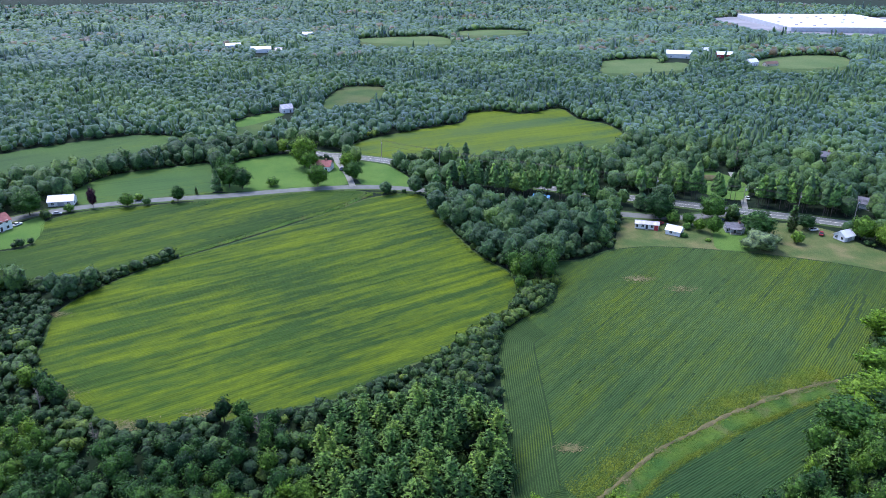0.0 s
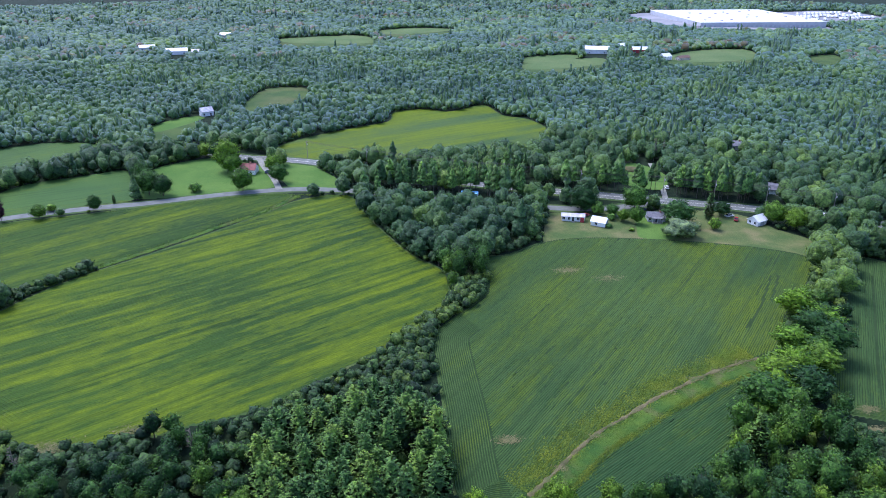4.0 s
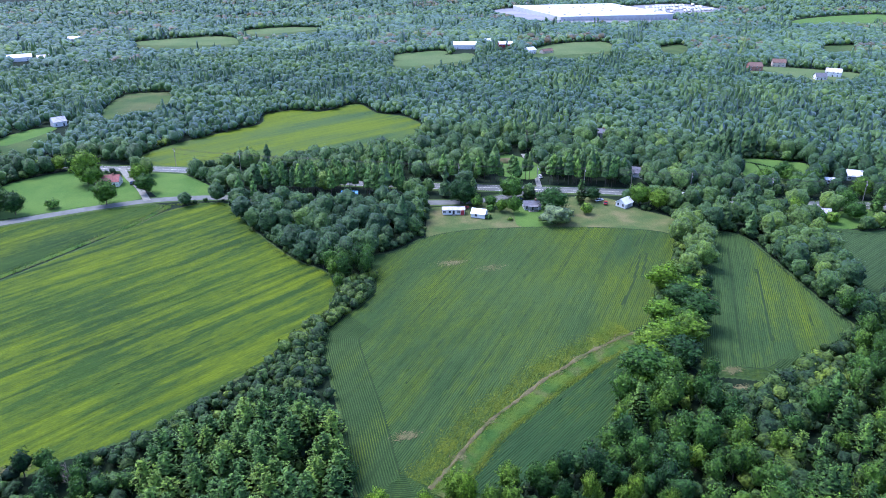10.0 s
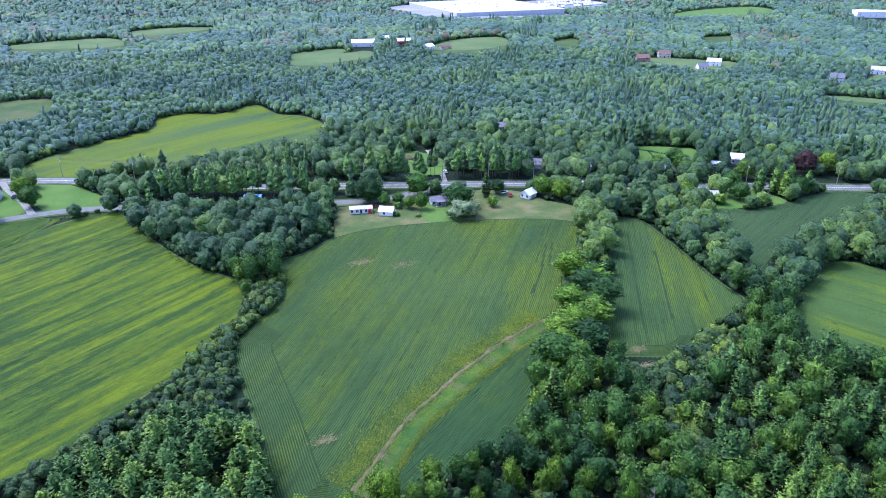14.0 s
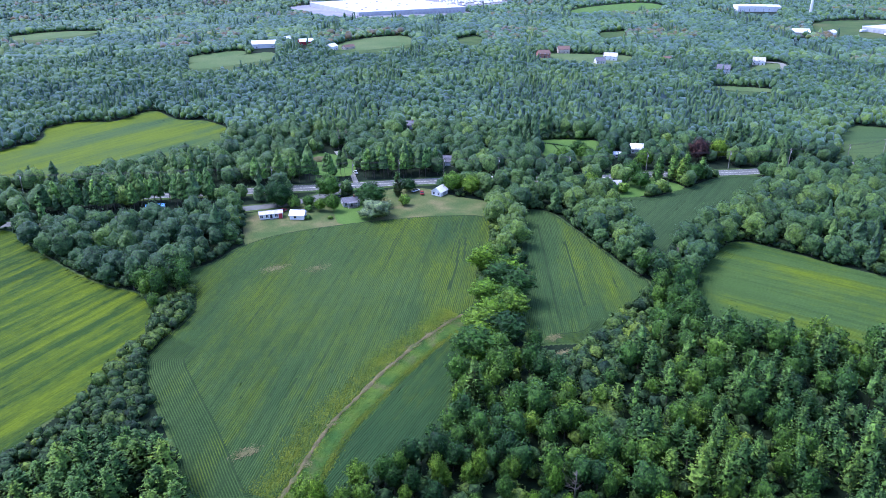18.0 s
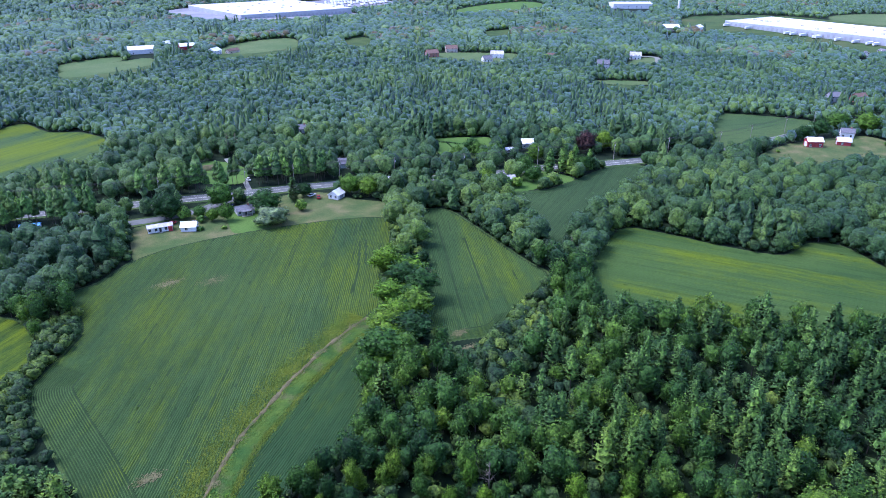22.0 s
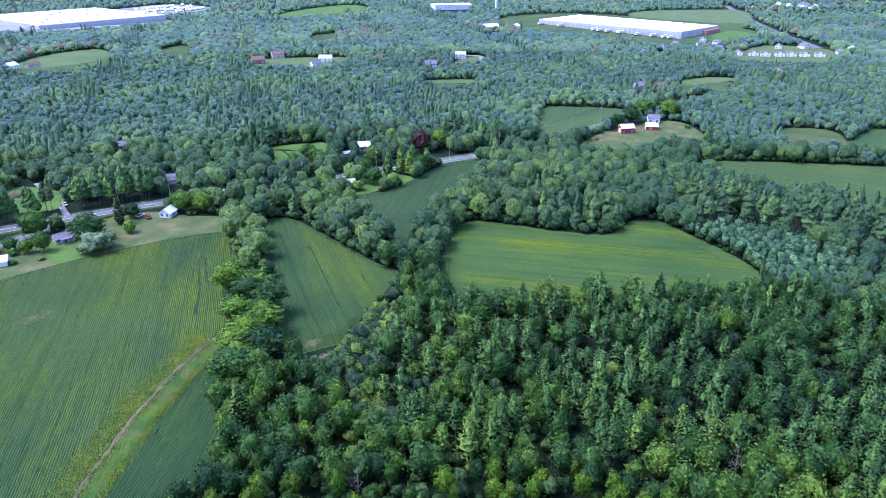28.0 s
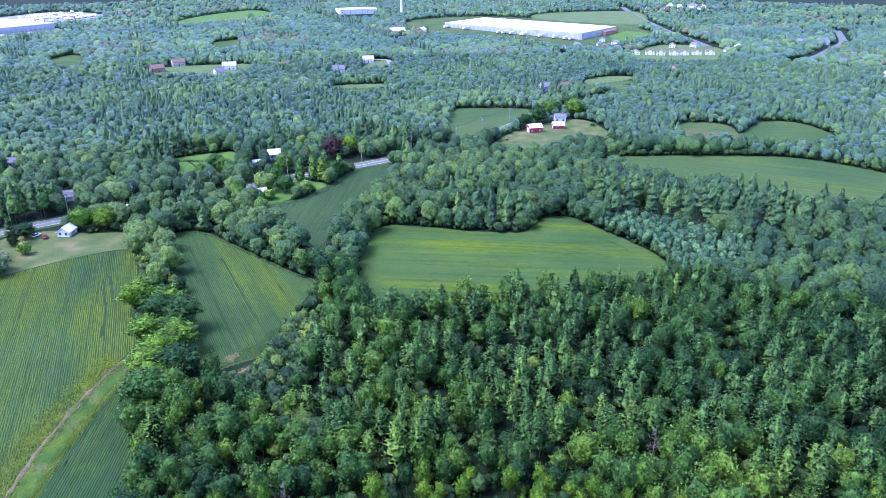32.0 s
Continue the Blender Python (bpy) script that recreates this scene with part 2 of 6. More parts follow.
def mesh_of(name, verts, tris, mats, index=None, tint=None, normals=None):
    """A mesh from arrays of points and triangles."""
    verts, tris = np.asarray(verts, np.float32), np.asarray(tris, np.int32)
    me = bpy.data.meshes.new(name)
    me.vertices.add(len(verts))
    me.vertices.foreach_set("co", verts.ravel())
    me.loops.add(len(tris) * 3)
    me.loops.foreach_set("vertex_index", tris.ravel())
    me.polygons.add(len(tris))
    me.polygons.foreach_set("loop_start", np.arange(0, len(tris) * 3, 3, dtype=np.int32))
    for m in mats:
        me.materials.append(m)
    if index is not None:
        me.polygons.foreach_set("material_index", np.asarray(index, np.int32))
    if tint is not None:
        me.attributes.new("tint", "FLOAT", "FACE").data.foreach_set("value", np.asarray(tint, np.float32))
    me.update(calc_edges=True)
    if normals is not None:
        me.attributes.new("custom_normal", "FLOAT_VECTOR", "POINT").data.foreach_set("vector", np.asarray(normals, np.float32).ravel())
    return me


def part(name, bm, material, parent, label=""):
    me = bpy.data.meshes.new(name)
    bm.to_mesh(me)
    bm.free()
    me.materials.append(material)
    ob = new(name, me)
    ob.parent = parent
    if label:
        tagged(ob, label)
    return ob


def thing(name, m, label, category, group=""):
    ob = new(name)
    ob.empty_display_size = 0.5
    ob.matrix_world = m
    return tagged(ob, label, category, group)


def box(bm, x0, y0, z0, x1, y1, z1, bevel=0.0):
    r = bmesh.ops.create_cube(bm, size=1.0, matrix=Matrix.LocRotScale(((x0 + x1) / 2, (y0 + y1) / 2, (z0 + z1) / 2), None, (x1 - x0, y1 - y0, z1 - z0)))
    if bevel:
        edges = {e for v in r["verts"] for e in v.link_edges}
        bmesh.ops.bevel(bm, geom=list(edges), offset=bevel, segments=1, affect="EDGES")
    return bm


def rod(bm, a, b, r0, r1, sides=7):
    a, b = Vector(a), Vector(b)
    m = Matrix.Translation((a + b) / 2) @ (b - a).to_track_quat("Z", "Y").to_matrix().to_4x4()
    bmesh.ops.create_cone(bm, cap_ends=True, segments=sides, radius1=r0, radius2=r1, depth=(b - a).length, matrix=m)
    return bm


def smooth_loop(points, closed=True, cuts=4):
    """Catmull-Rom through the points."""
    p = np.array(points, float)
    n = len(p)
    out = []
    for i in range(n if closed else n - 1):
        a, b, c, d = (p[(i + k) % n] if closed else p[min(max(i + k, 0), n - 1)] for k in (-1, 0, 1, 2))
        for s in np.arange(cuts) / cuts:
            out.append(0.5 * (2 * b + (c - a) * s + (2 * a - 5 * b + 4 * c - d) * s * s + (3 * b - a - 3 * c + d) * s ** 3))
    if not closed:
        out.append(p[-1])
    return np.array(out)


def inside(poly, x, y):
    hit = np.zeros(np.shape(x), bool)
    a = poly
    b = np.roll(poly, -1, 0)
    for (x0, y0), (x1, y1) in zip(a, b):
        cross = (y0 > y) != (y1 > y)
        hit ^= cross & (x < (x1 - x0) * (y - y0) / (y1 - y0 + 1e-12) + x0)
    return hit


def area(poly):
    x, y = poly.T
    return 0.5 * np.sum(x * np.roll(y, -1) - y * np.roll(x, -1))


def inset(poly, d):
    """Moves a smooth closed outline inwards (negative: outwards)."""
    t = np.roll(poly, -1, 0) - np.roll(poly, 1, 0)
    t /= np.linalg.norm(t, axis=1)[:, None] + 1e-9
    nrm = np.c_[-t[:, 1], t[:, 0]] * np.sign(area(poly))
    return poly + nrm * d


def near_line(line, x, y):
    """Distance from points to a line of points."""
    best = np.full(np.shape(x), 1e9)
    for (x0, y0), (x1, y1) in zip(line[:-1], line[1:]):
        dx, dy = x1 - x0, y1 - y0
        s = np.clip(((x - x0) * dx + (y - y0) * dy) / (dx * dx + dy * dy + 1e-9), 0, 1)
        best = np.minimum(best, np.hypot(x - x0 - s * dx, y - y0 - s * dy))
    return best


class Soup:
    """Gathers points and triangles for one mesh."""
    def __init__(self):
        self.v, self.t, self.n = [], [], 0

    def put(self, v, t):
        self.v.append(np.asarray(v, np.float32))
        self.t.append(np.asarray(t, np.int32) + self.n)
        self.n += len(v)

    def ribbon(self, left, *more):
        """Rows of points side by side, joined into a sheet."""
        rows = (left, *more)
        k, n = len(rows), len(left)
        v = np.stack(rows, 1).reshape(-1, 3)
        i = np.arange((n - 1) * k).reshape(n - 1, k)[:, :-1].ravel()
        self.put(v, np.concatenate([np.c_[i, i + 1, i + k + 1], np.c_[i, i + k + 1, i + k]]))

    def mesh(self, name, mats):
        return mesh_of(name, np.concatenate(self.v), np.concatenate(self.t), mats)


def on_ground(x, y, up):
    return np.c_[x, y, lie(x, y) + up]


def spans(poly, angle, pitch):
    """Rows of the given direction across an outline: (offset, start, end) in turned axes."""
    c, s = math.cos(radians(angle)), math.sin(radians(angle))
    u, v = poly[:, 0] * c + poly[:, 1] * s, -poly[:, 0] * s + poly[:, 1] * c
    u2, v2 = np.roll(u, -1), np.roll(v, -1)
    for w in np.arange(v.min() + pitch * 0.5, v.max(), pitch):
        k = (v > w) != (v2 > w)
        cut = np.sort(u[k] + (w - v[k]) / (v2[k] - v[k]) * (u2[k] - u[k]))
        for a, b in zip(cut[::2], cut[1::2]):
            if b - a > pitch:
                yield w, a, b


def sheet(poly, up, pitch=2.0, angle=0.0, step=8.0):
    """A thin cover that lies on the ground inside an outline."""
    soup = Soup()
    c, s = math.cos(radians(angle)), math.sin(radians(angle))
    for w, a, b in spans(poly, angle, pitch):
        u = np.linspace(a, b, max(2, int((b - a) / step) + 1))
        sides = []
        for v in (w - pitch / 2, w + pitch / 2):
            sides.append(on_ground(u * c - v * s, u * s + v * c, up))
        soup.ribbon(*sides[::-1])
    return soup


def crop_rows(soup, rng, poly, angle, pitch, tall, gaps, keep=None):
    """Rows of plants across a field; keep(x, y): where they stand."""
    c, s = math.cos(radians(angle)), math.sin(radians(angle))
    for i, (w, a, b) in enumerate(spans(poly, angle, pitch)):
        u = np.arange(a, b, 1.0)
        ok, weak = np.ones(len(u), bool), np.zeros(len(u), bool)
        if keep:
            ok = keep(u * c - w * s, u * s + w * c)
        if gaps:
            for g in rng.uniform(a, b, rng.poisson(gaps * (b - a) / 60)):
                weak |= (u > g) & (u < g + rng.exponential(18.0) + 2.0)
        full = rng.uniform(0.60, 0.8) if i % 12 == 5 else rng.uniform(0.86, 1.0)
        for where, thin in ((ok & ~weak, full), (ok & weak, 0.52)):
            runs = np.flatnonzero(np.diff(np.r_[False, where, False].astype(int)))
            for k0, k1 in zip(runs[::2], runs[1::2]):
                if k1 - k0 < 3:
                    continue
                q = np.r_[u[k0:k1:3], u[k1 - 1]]
                q[1:-1] += rng.uniform(-1.0, 1.0, max(0, len(q) - 2))
                w1 = w + rng.normal(0, 0.05, len(q))
                top = tall * rng.uniform(0.7, 1.2, len(q)) * thin
                wide = pitch * 0.46 * rng.uniform(0.80, 1.08, len(q)) * thin
                rows = []
                for v, z in ((w1 - wide, 0.08), (w1 - wide * 0.45, top), (w1 + wide * 0.45, top * 0.96), (w1 + wide, 0.08)):
                    rows.append(on_ground(q * c - v * s, q * s + v * c, z))
                soup.ribbon(*rows[::-1])


def rim_rows(soup, rng, poly, keep, count, pitch, tall):
    """Headland rows that follow the edge of a field, where keep is set."""
    start = 0 if keep.all() else int(np.where(~keep)[0][-1]) + 1
    order = (np.arange(len(poly) + keep.all()) + start) % len(poly)
    order = order[keep[order]]
    for i in range(count):
        o, p, q = (inset(poly, (i + 0.5 + k) * pitch)[order] for k in (-0.27, 0.0, 0.27))
        top = tall * rng.uniform(0.75, 1.2, len(p))
        soup.ribbon(on_ground(*o.T, 0.08), on_ground(*(0.55 * p + 0.45 * o).T, top), on_ground(*(0.55 * p + 0.45 * q).T, top), on_ground(*q.T, 0.08))


# ---- ground: one sheet to the horizon ----
def spaced(lo, hi):
    fine = np.arange(lo, hi + 1, 12.0)
    mid_a, mid_b = np.arange(lo - 1400, lo, 50.0), np.arange(hi + 50, hi + 1500, 50.0)
    far = np.array([400.0, 900, 1600, 2600, 4000])
    return np.concatenate([mid_a[0] - far[::-1], mid_a, fine, mid_b, mid_b[-1] + far])


gx, gy = spaced(-400, 640), spaced(-120, 640)
X, Y = np.meshgrid(gx, gy)
i = np.arange((len(gy) - 1) * len(gx)).reshape(len(gy) - 1, len(gx))[:, :-1].ravel()
k = len(gx)
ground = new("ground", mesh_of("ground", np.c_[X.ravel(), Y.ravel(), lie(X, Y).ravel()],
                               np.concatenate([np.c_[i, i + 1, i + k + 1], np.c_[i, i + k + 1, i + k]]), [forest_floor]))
tagged(ground, "woodland floor, its green-brown darkened for the shade under the trees", "ground", kind="structure")

# ---- roads ----
CLEAR_LINES = []      # (line, half width kept free of trees)


def road(name, points, width, material, label, kind="road", up=0.14, verge=0.0, lines=False, free=2.5):
    line = smooth_loop(points, False, 6)
    t = np.gradient(line, axis=0)
    t /= np.linalg.norm(t, axis=1)[:, None]
    n = np.c_[-t[:, 1], t[:, 0]]
    base = lie(*line.T)

    def strip(a, b, z):
        s = Soup()
        side = []
        for o in (b, a):
            p = line + n * o
            side.append(np.c_[p, base + z])
        s.ribbon(*side)
        return s
    if verge:
        v = new("road_verge", strip(-width / 2 - verge, width / 2 + verge, up - 0.05).mesh("road_verge", [meadow]))
        tagged(v, "grassy verge along the road", "verge", kind="structure")
    ob = tagged(new(name, strip(-width / 2, width / 2, up).mesh(name, [material])), label, kind, kind="structure")
    if lines:
        for o, w in ((-0.12, 0.14), (0.12, 0.14), (-width / 2 + 0.7, 0.14), (width / 2 - 0.7, 0.14)):
            p = new("road_line", strip(o - w / 2, o + w / 2, up + 0.012).mesh("road_line", [line_paint]))
            p.parent = ob
    CLEAR_LINES.append((line, width / 2 + free))
    return line


highway = road("road", [(-140, 470), (-80, 433), (-65, 428), (-32, 414), (24, 378), (87, 349), (119, 337), (144, 327), (168, 319), (185, 312), (201, 305), (216, 295), (244, 280), (266, 268),
                        (293, 258), (315, 247), (337, 235), (360, 226), (381, 216), (409, 208), (438, 204), (478, 199), (516, 196), (552, 186), (640, 160)],
               9.5, asphalt, "grey two-lane asphalt highway with painted lines", up=0.20, verge=2.4, lines=True, free=2.5)
road("road", [(-300, 240), (-230, 287), (-209, 312), (-199, 323), (-184, 332), (-163, 341), (-136, 348), (-114, 352), (-92, 358), (-68, 363), (-41, 365), (-13, 359), (22, 344), (55, 330),
                          (87, 321), (111, 317), (132, 321), (146, 326)],
                 6.6, asphalt, "narrow grey asphalt country road curving between fields", up=0.16, verge=2.0, lines=False, free=3)
road("driveway", [(-68, 429), (-62, 408), (-55, 389), (-49, 366)], 3.4, gravel, "pale gravel lane joining the two roads", "driveway", 0.24)
road("driveway", [(116, 306), (119, 311), (122, 319)], 3.4, asphalt, "short grey asphalt drive behind a white garage", "driveway", 0.24)
road("driveway", [(150, 330), (158, 356), (166, 392)], 2.8, gravel, "gravel lane running into the pine wood", "driveway", 0.24)
road("driveway", [(205, 408), (222, 420), (236, 424)], 4.0, gravel, "pale drive of a house in the woods", "driveway", 0.24)
road("driveway", [(640, 424), (668, 432), (690, 446), (702, 458), (694, 472), (678, 470)], 6, gravel, "pale curved drive of a house on the hill", "driveway", 0.75)
road("road", [(879, 48), (909, 34), (960, 20), (1040, 8), (1116, -1), (1300, 10)], 10, asphalt, "distant pale highway among the trees", up=0.6, free=6)
road("road", [(1560, 420), (1480, 386), (1370, 338), (1271, 294), (1138, 231), (1050, 185), (985, 150)], 12, asphalt, "distant road beside the warehouse fields", up=0.6, free=8)

# ---- fields and lawns ----
CLEARINGS = []        # outlines without trees


def clearing(points, sweep=0.0):
    """Keeps an outline free of trees; sweep: how far, as a share, the gap reaches towards the drone."""
    p = smooth_loop(points)
    CLEARINGS.append(p)
    for k in (0.33, 0.66, 1.0) if sweep else ():
        CLEARINGS.append(p * (1 - sweep * k))
    return p


def field(label, points, angle, gold, shift, pitch=1.5, tall=0.55, rim=7, gaps=0.1, across=0.075, margin=0.6, dark=DARK, mid=MID, headland=None, open_rows=False, parts=()):
    """A crop field: earth, a grassy margin, then row upon row of plants."""
    rng = np.random.default_rng(int(shift * 10))
    p = clearing(points)
    CLEARINGS.append(inset(p, -margin * 0.6))
    edge = new("field_margin", sheet(inset(p, -margin), 0.05, 0.7, 0.0, 10).mesh("field_margin", [meadow]))
    tagged(edge, "rough grassy margin round a crop field", "field margin", kind="structure")
    mat = crop("crop", angle, gold, across, shift, dark, mid)
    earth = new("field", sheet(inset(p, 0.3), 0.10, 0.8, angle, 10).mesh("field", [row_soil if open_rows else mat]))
    tagged(earth, label, "field", kind="structure")
    soup = Soup()
    if rim:
        keep = headland(*p.T) if headland else np.ones(len(p), bool)
        rim_rows(soup, rng, p, keep, rim, pitch, tall)
    deep = np.full(len(p), 0.8)
    if rim:
        held = keep & np.roll(keep, 1) & np.roll(keep, -1) & np.roll(keep, 2) & np.roll(keep, -2)
        deep = np.where(held, rim * pitch + 0.4, 0.8)
    inner = inset(p, deep[:, None])
    beds = [(soup, mat)]
    for turn, where, *other in parts or ((angle, None),):
        if other:
            beds.append((Soup(), other[0]))
        crop_rows(beds[-1][0] if other else soup, rng, inner, turn, pitch, tall, gaps, where)
    for bed, material in beds:
        rows = new("crop_rows", bed.mesh("crop_rows", [material]))
        rows.parent = earth
        tagged(rows, kind="stuff")
    return p


def patch(name, label, points, material, category="lawn", up=0.12, sweep=0.0, cell=0.9):
    p = clearing(points, sweep)
    ob = new(name, sheet(p, up, cell).mesh(name, [material]))
    tagged(ob, label, category, kind="structure")
    if sweep:
        for k in (0.5, 1.0):
            q = new("rough_grass", sheet(p * (1 - sweep * k), up - 0.06 * k, cell).mesh("rough_grass", [meadow]))
            tagged(q, "rough grass in front of a distant clearing", "grass", kind="structure")
    return p


# an eroded ditch crosses the corn field; the rows beyond it follow it
DITCH = np.array([(119.6, 179.8), (109, 176.8), (96.9, 172), (87.3, 167), (79.7, 163.3), (66.9, 155.1), (57.7, 149.5), (48.1, 141.2), (41.1, 134.3), (34, 128)], float)


LOST_ROWS = [np.array(p, float) for p in ([(194, 231), (179, 208.5), (161, 182), (147, 161)], [(191, 209), (179, 191), (160, 162)], [(164, 201), (152, 183)], [(155, 236), (139, 214), (126, 199)], [(158, 236), (144, 216)])]


def sown(x, y):
    """False along the wheel ruts where whole rows of corn are missing."""
    return np.min([near_line(p, x, y) for p in LOST_ROWS], axis=0) > 0.40


def past_ditch(x, y):
    d = np.r_[[(20, 115)], DITCH[::-1], [(150, 192)]]
    return y - np.interp(x, d[:, 0], d[:, 1])


field("broad soybean field in green and yellow-green streaks",
      [(-36, 348), (-13, 352), (-5, 329), (4, 300), (16, 271), (26, 257), (28, 244), (25, 228), (13, 211), (3, 199), (-8, 190), (-24, 175), (-36, 168), (-53, 163), (-62, 159), (-83, 156),
       (-94, 159), (-106, 168), (-124, 184), (-132, 204), (-137, 224), (-128, 247), (-113, 267), (-95, 284), (-70, 310), (-52, 330)], 33, 0.012, 1.3, 0.95, 0.16, 11, 0.03, 0.20, headland=lambda x, y: x < -100)
field("green soybean field between the road and a weedy strip",
      [(-189, 312), (-175, 329), (-144, 338), (-112, 347), (-67, 357), (-42, 357), (-52, 336), (-71, 316), (-96, 290), (-115, 272), (-131, 254), (-145, 246), (-170, 243), (-208, 235),
       (-245, 248), (-222, 272), (-189, 277), (-180, 286)], 38, 0.045, 2.6, 0.95, 0.15, 6, 0.02, 0.07)
field("green corn field with curved headland rows",
      [(46, 265), (43, 241), (39, 230), (26, 215), (19, 205), (18, 187), (18, 161), (17, 139), (18, 128), (27, 123), (45, 122), (61, 123), (79, 128), (100, 151), (127, 177), (139, 199),
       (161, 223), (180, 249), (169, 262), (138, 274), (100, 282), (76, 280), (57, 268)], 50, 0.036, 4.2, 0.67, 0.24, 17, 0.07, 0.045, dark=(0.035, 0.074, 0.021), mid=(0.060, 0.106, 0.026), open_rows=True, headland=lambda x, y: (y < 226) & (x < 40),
      # rows past the ditch start late; the dark soil strip imitates a shadow line
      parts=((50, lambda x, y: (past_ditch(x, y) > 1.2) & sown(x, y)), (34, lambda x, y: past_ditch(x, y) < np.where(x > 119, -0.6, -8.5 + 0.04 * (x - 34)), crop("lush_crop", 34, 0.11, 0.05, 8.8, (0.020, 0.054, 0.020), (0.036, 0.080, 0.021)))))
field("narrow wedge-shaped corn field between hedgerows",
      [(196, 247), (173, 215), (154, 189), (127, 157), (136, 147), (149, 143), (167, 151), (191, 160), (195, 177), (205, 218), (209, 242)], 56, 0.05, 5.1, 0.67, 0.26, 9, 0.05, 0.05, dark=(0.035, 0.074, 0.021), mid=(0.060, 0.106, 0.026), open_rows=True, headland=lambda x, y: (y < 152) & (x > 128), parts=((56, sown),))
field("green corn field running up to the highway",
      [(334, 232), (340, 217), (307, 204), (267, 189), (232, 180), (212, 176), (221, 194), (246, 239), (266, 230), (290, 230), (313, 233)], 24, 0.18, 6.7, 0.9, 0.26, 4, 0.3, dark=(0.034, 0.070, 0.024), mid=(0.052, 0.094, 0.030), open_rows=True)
field("soybean field with pale yellow-green bands behind the pine wood",
      [(254, 170), (262, 153), (269, 128), (279, 110), (299, 109), (307, 99), (299, 81), (287, 59), (274, 44), (258, 42), (241, 58), (220, 80), (196, 113), (188, 132), (209, 153), (233, 165)],
      -67, 0.055, 7.9, 0.9, 0.20, 7, 0.3, 0.07, dark=(0.036, 0.077, 0.019), mid=(0.060, 0.106, 0.023))
field("smooth green hay field beyond the dark pines",
      [(396, 112), (425, 110), (460, 46), (473, 8), (461, -36), (447, -71), (398, -52), (382, -13), (369, 6), (376, 33), (381, 63), (392, 97)], -86, 0.10, 8.3, 2.4, 0.12, 3, 0.0, 0.06,
      dark=(0.041, 0.082, 0.025), mid=(0.066, 0.107, 0.029))
field("striped soybean field on a slope by the woods",
      [(-58, 433), (-54, 464), (-14, 498), (15, 520), (20, 551), (43, 561), (65, 550), (94, 571), (102, 532), (119, 514), (125, 478), (110, 428), (74, 416), (39, 407), (6, 410), (-29, 420)],
      28, -0.01, 9.6, 2.0, 0.12, 3, 0.0, 0.06, dark=(0.041, 0.082, 0.025), mid=(0.066, 0.107, 0.025))
patch("field", "green hay field edged by trees", [(-295, 378), (-277, 428), (-240, 464), (-205, 480), (-167, 467), (-164, 438), (-188, 411), (-201, 393), (-217, 379), (-241, 367)],
      crop("hay", 40, 0.10, 0.06, 3.3, (0.041, 0.082, 0.025), (0.057, 0.107, 0.025)), "field")
patch("field", "small green hay field beside the country road", [(-197, 358), (-189, 388), (-162, 403), (-139, 410), (-120, 362), (-144, 352), (-169, 342), (-185, 339)],
      crop("hay", 25, 0.10, 0.06, 4.3, (0.041, 0.090, 0.025), (0.066, 0.123, 0.025)), "field")
patch("lawn", "bright mown lawn round a red-roofed house", [(-121, 362), (-127, 399), (-122, 419), (-94, 433), (-78, 422), (-62, 410), (-52, 371), (-86, 363), (-104, 360)], lawn)
patch("lawn", "bright mown grass between two roads", [(-51, 416), (-32, 405), (-15, 366), (-45, 371)], lawn)
patch("lawn", "sun-dried yellowish lawn behind roadside houses", [(79, 298), (86, 314), (105, 312), (133, 312), (148, 314), (176, 304), (184, 284), (193, 268), (182, 254), (168, 256), (140, 269), (100, 277), (74, 270)], dry_lawn, up=0.075)
patch("lawn", "fresh green lawn behind a house", [(122, 316), (125, 311), (121, 293), (118, 280), (127, 277), (137, 279), (142, 297), (134, 311)], lawn, up=0.17)
patch("lawn", "green lawn beside the western farmhouse", [(-204, 294), (-197, 317), (-190, 315), (-181, 290), (-190, 279), (-204, 278)], lawn, up=0.13)
patch("paddock", "bright green paddock divided by a ditch", [(288, 346), (301, 343), (313, 333), (319, 325), (306, 312), (288, 304), (268, 308), (273, 325)], lawn, "paddock", sweep=0.05)
patch("lawn", "bright green lawn beside a corn field", [(285, 256), (293, 232), (268, 233), (247, 241)], lawn, up=0.15)
patch("field", "hay field beside the highway", [(490, 260), (514, 242), (526, 206), (488, 205), (437, 210), (406, 217)], crop("hay", -30, 0.12, 0.05, 2.2, (0.049, 0.090, 0.029), (0.074, 0.115, 0.033)), "field", sweep=0.02)
patch("lawn", "dry yellow grass round a red barn", [(401, 187), (458, 190), (511, 166), (495, 140), (462, 124), (420, 142), (388, 166)], dry_lawn, up=0.15)
patch("field", "grassy field enclosed by woods", [(493, 50), (551, 46), (574, 37), (576, 14), (544, -9), (512, 2), (499, 21)], crop("hay", -60, 0.14, 0.05, 5.2, (0.041, 0.082, 0.025), (0.066, 0.107, 0.029)), "field", sweep=0.03)
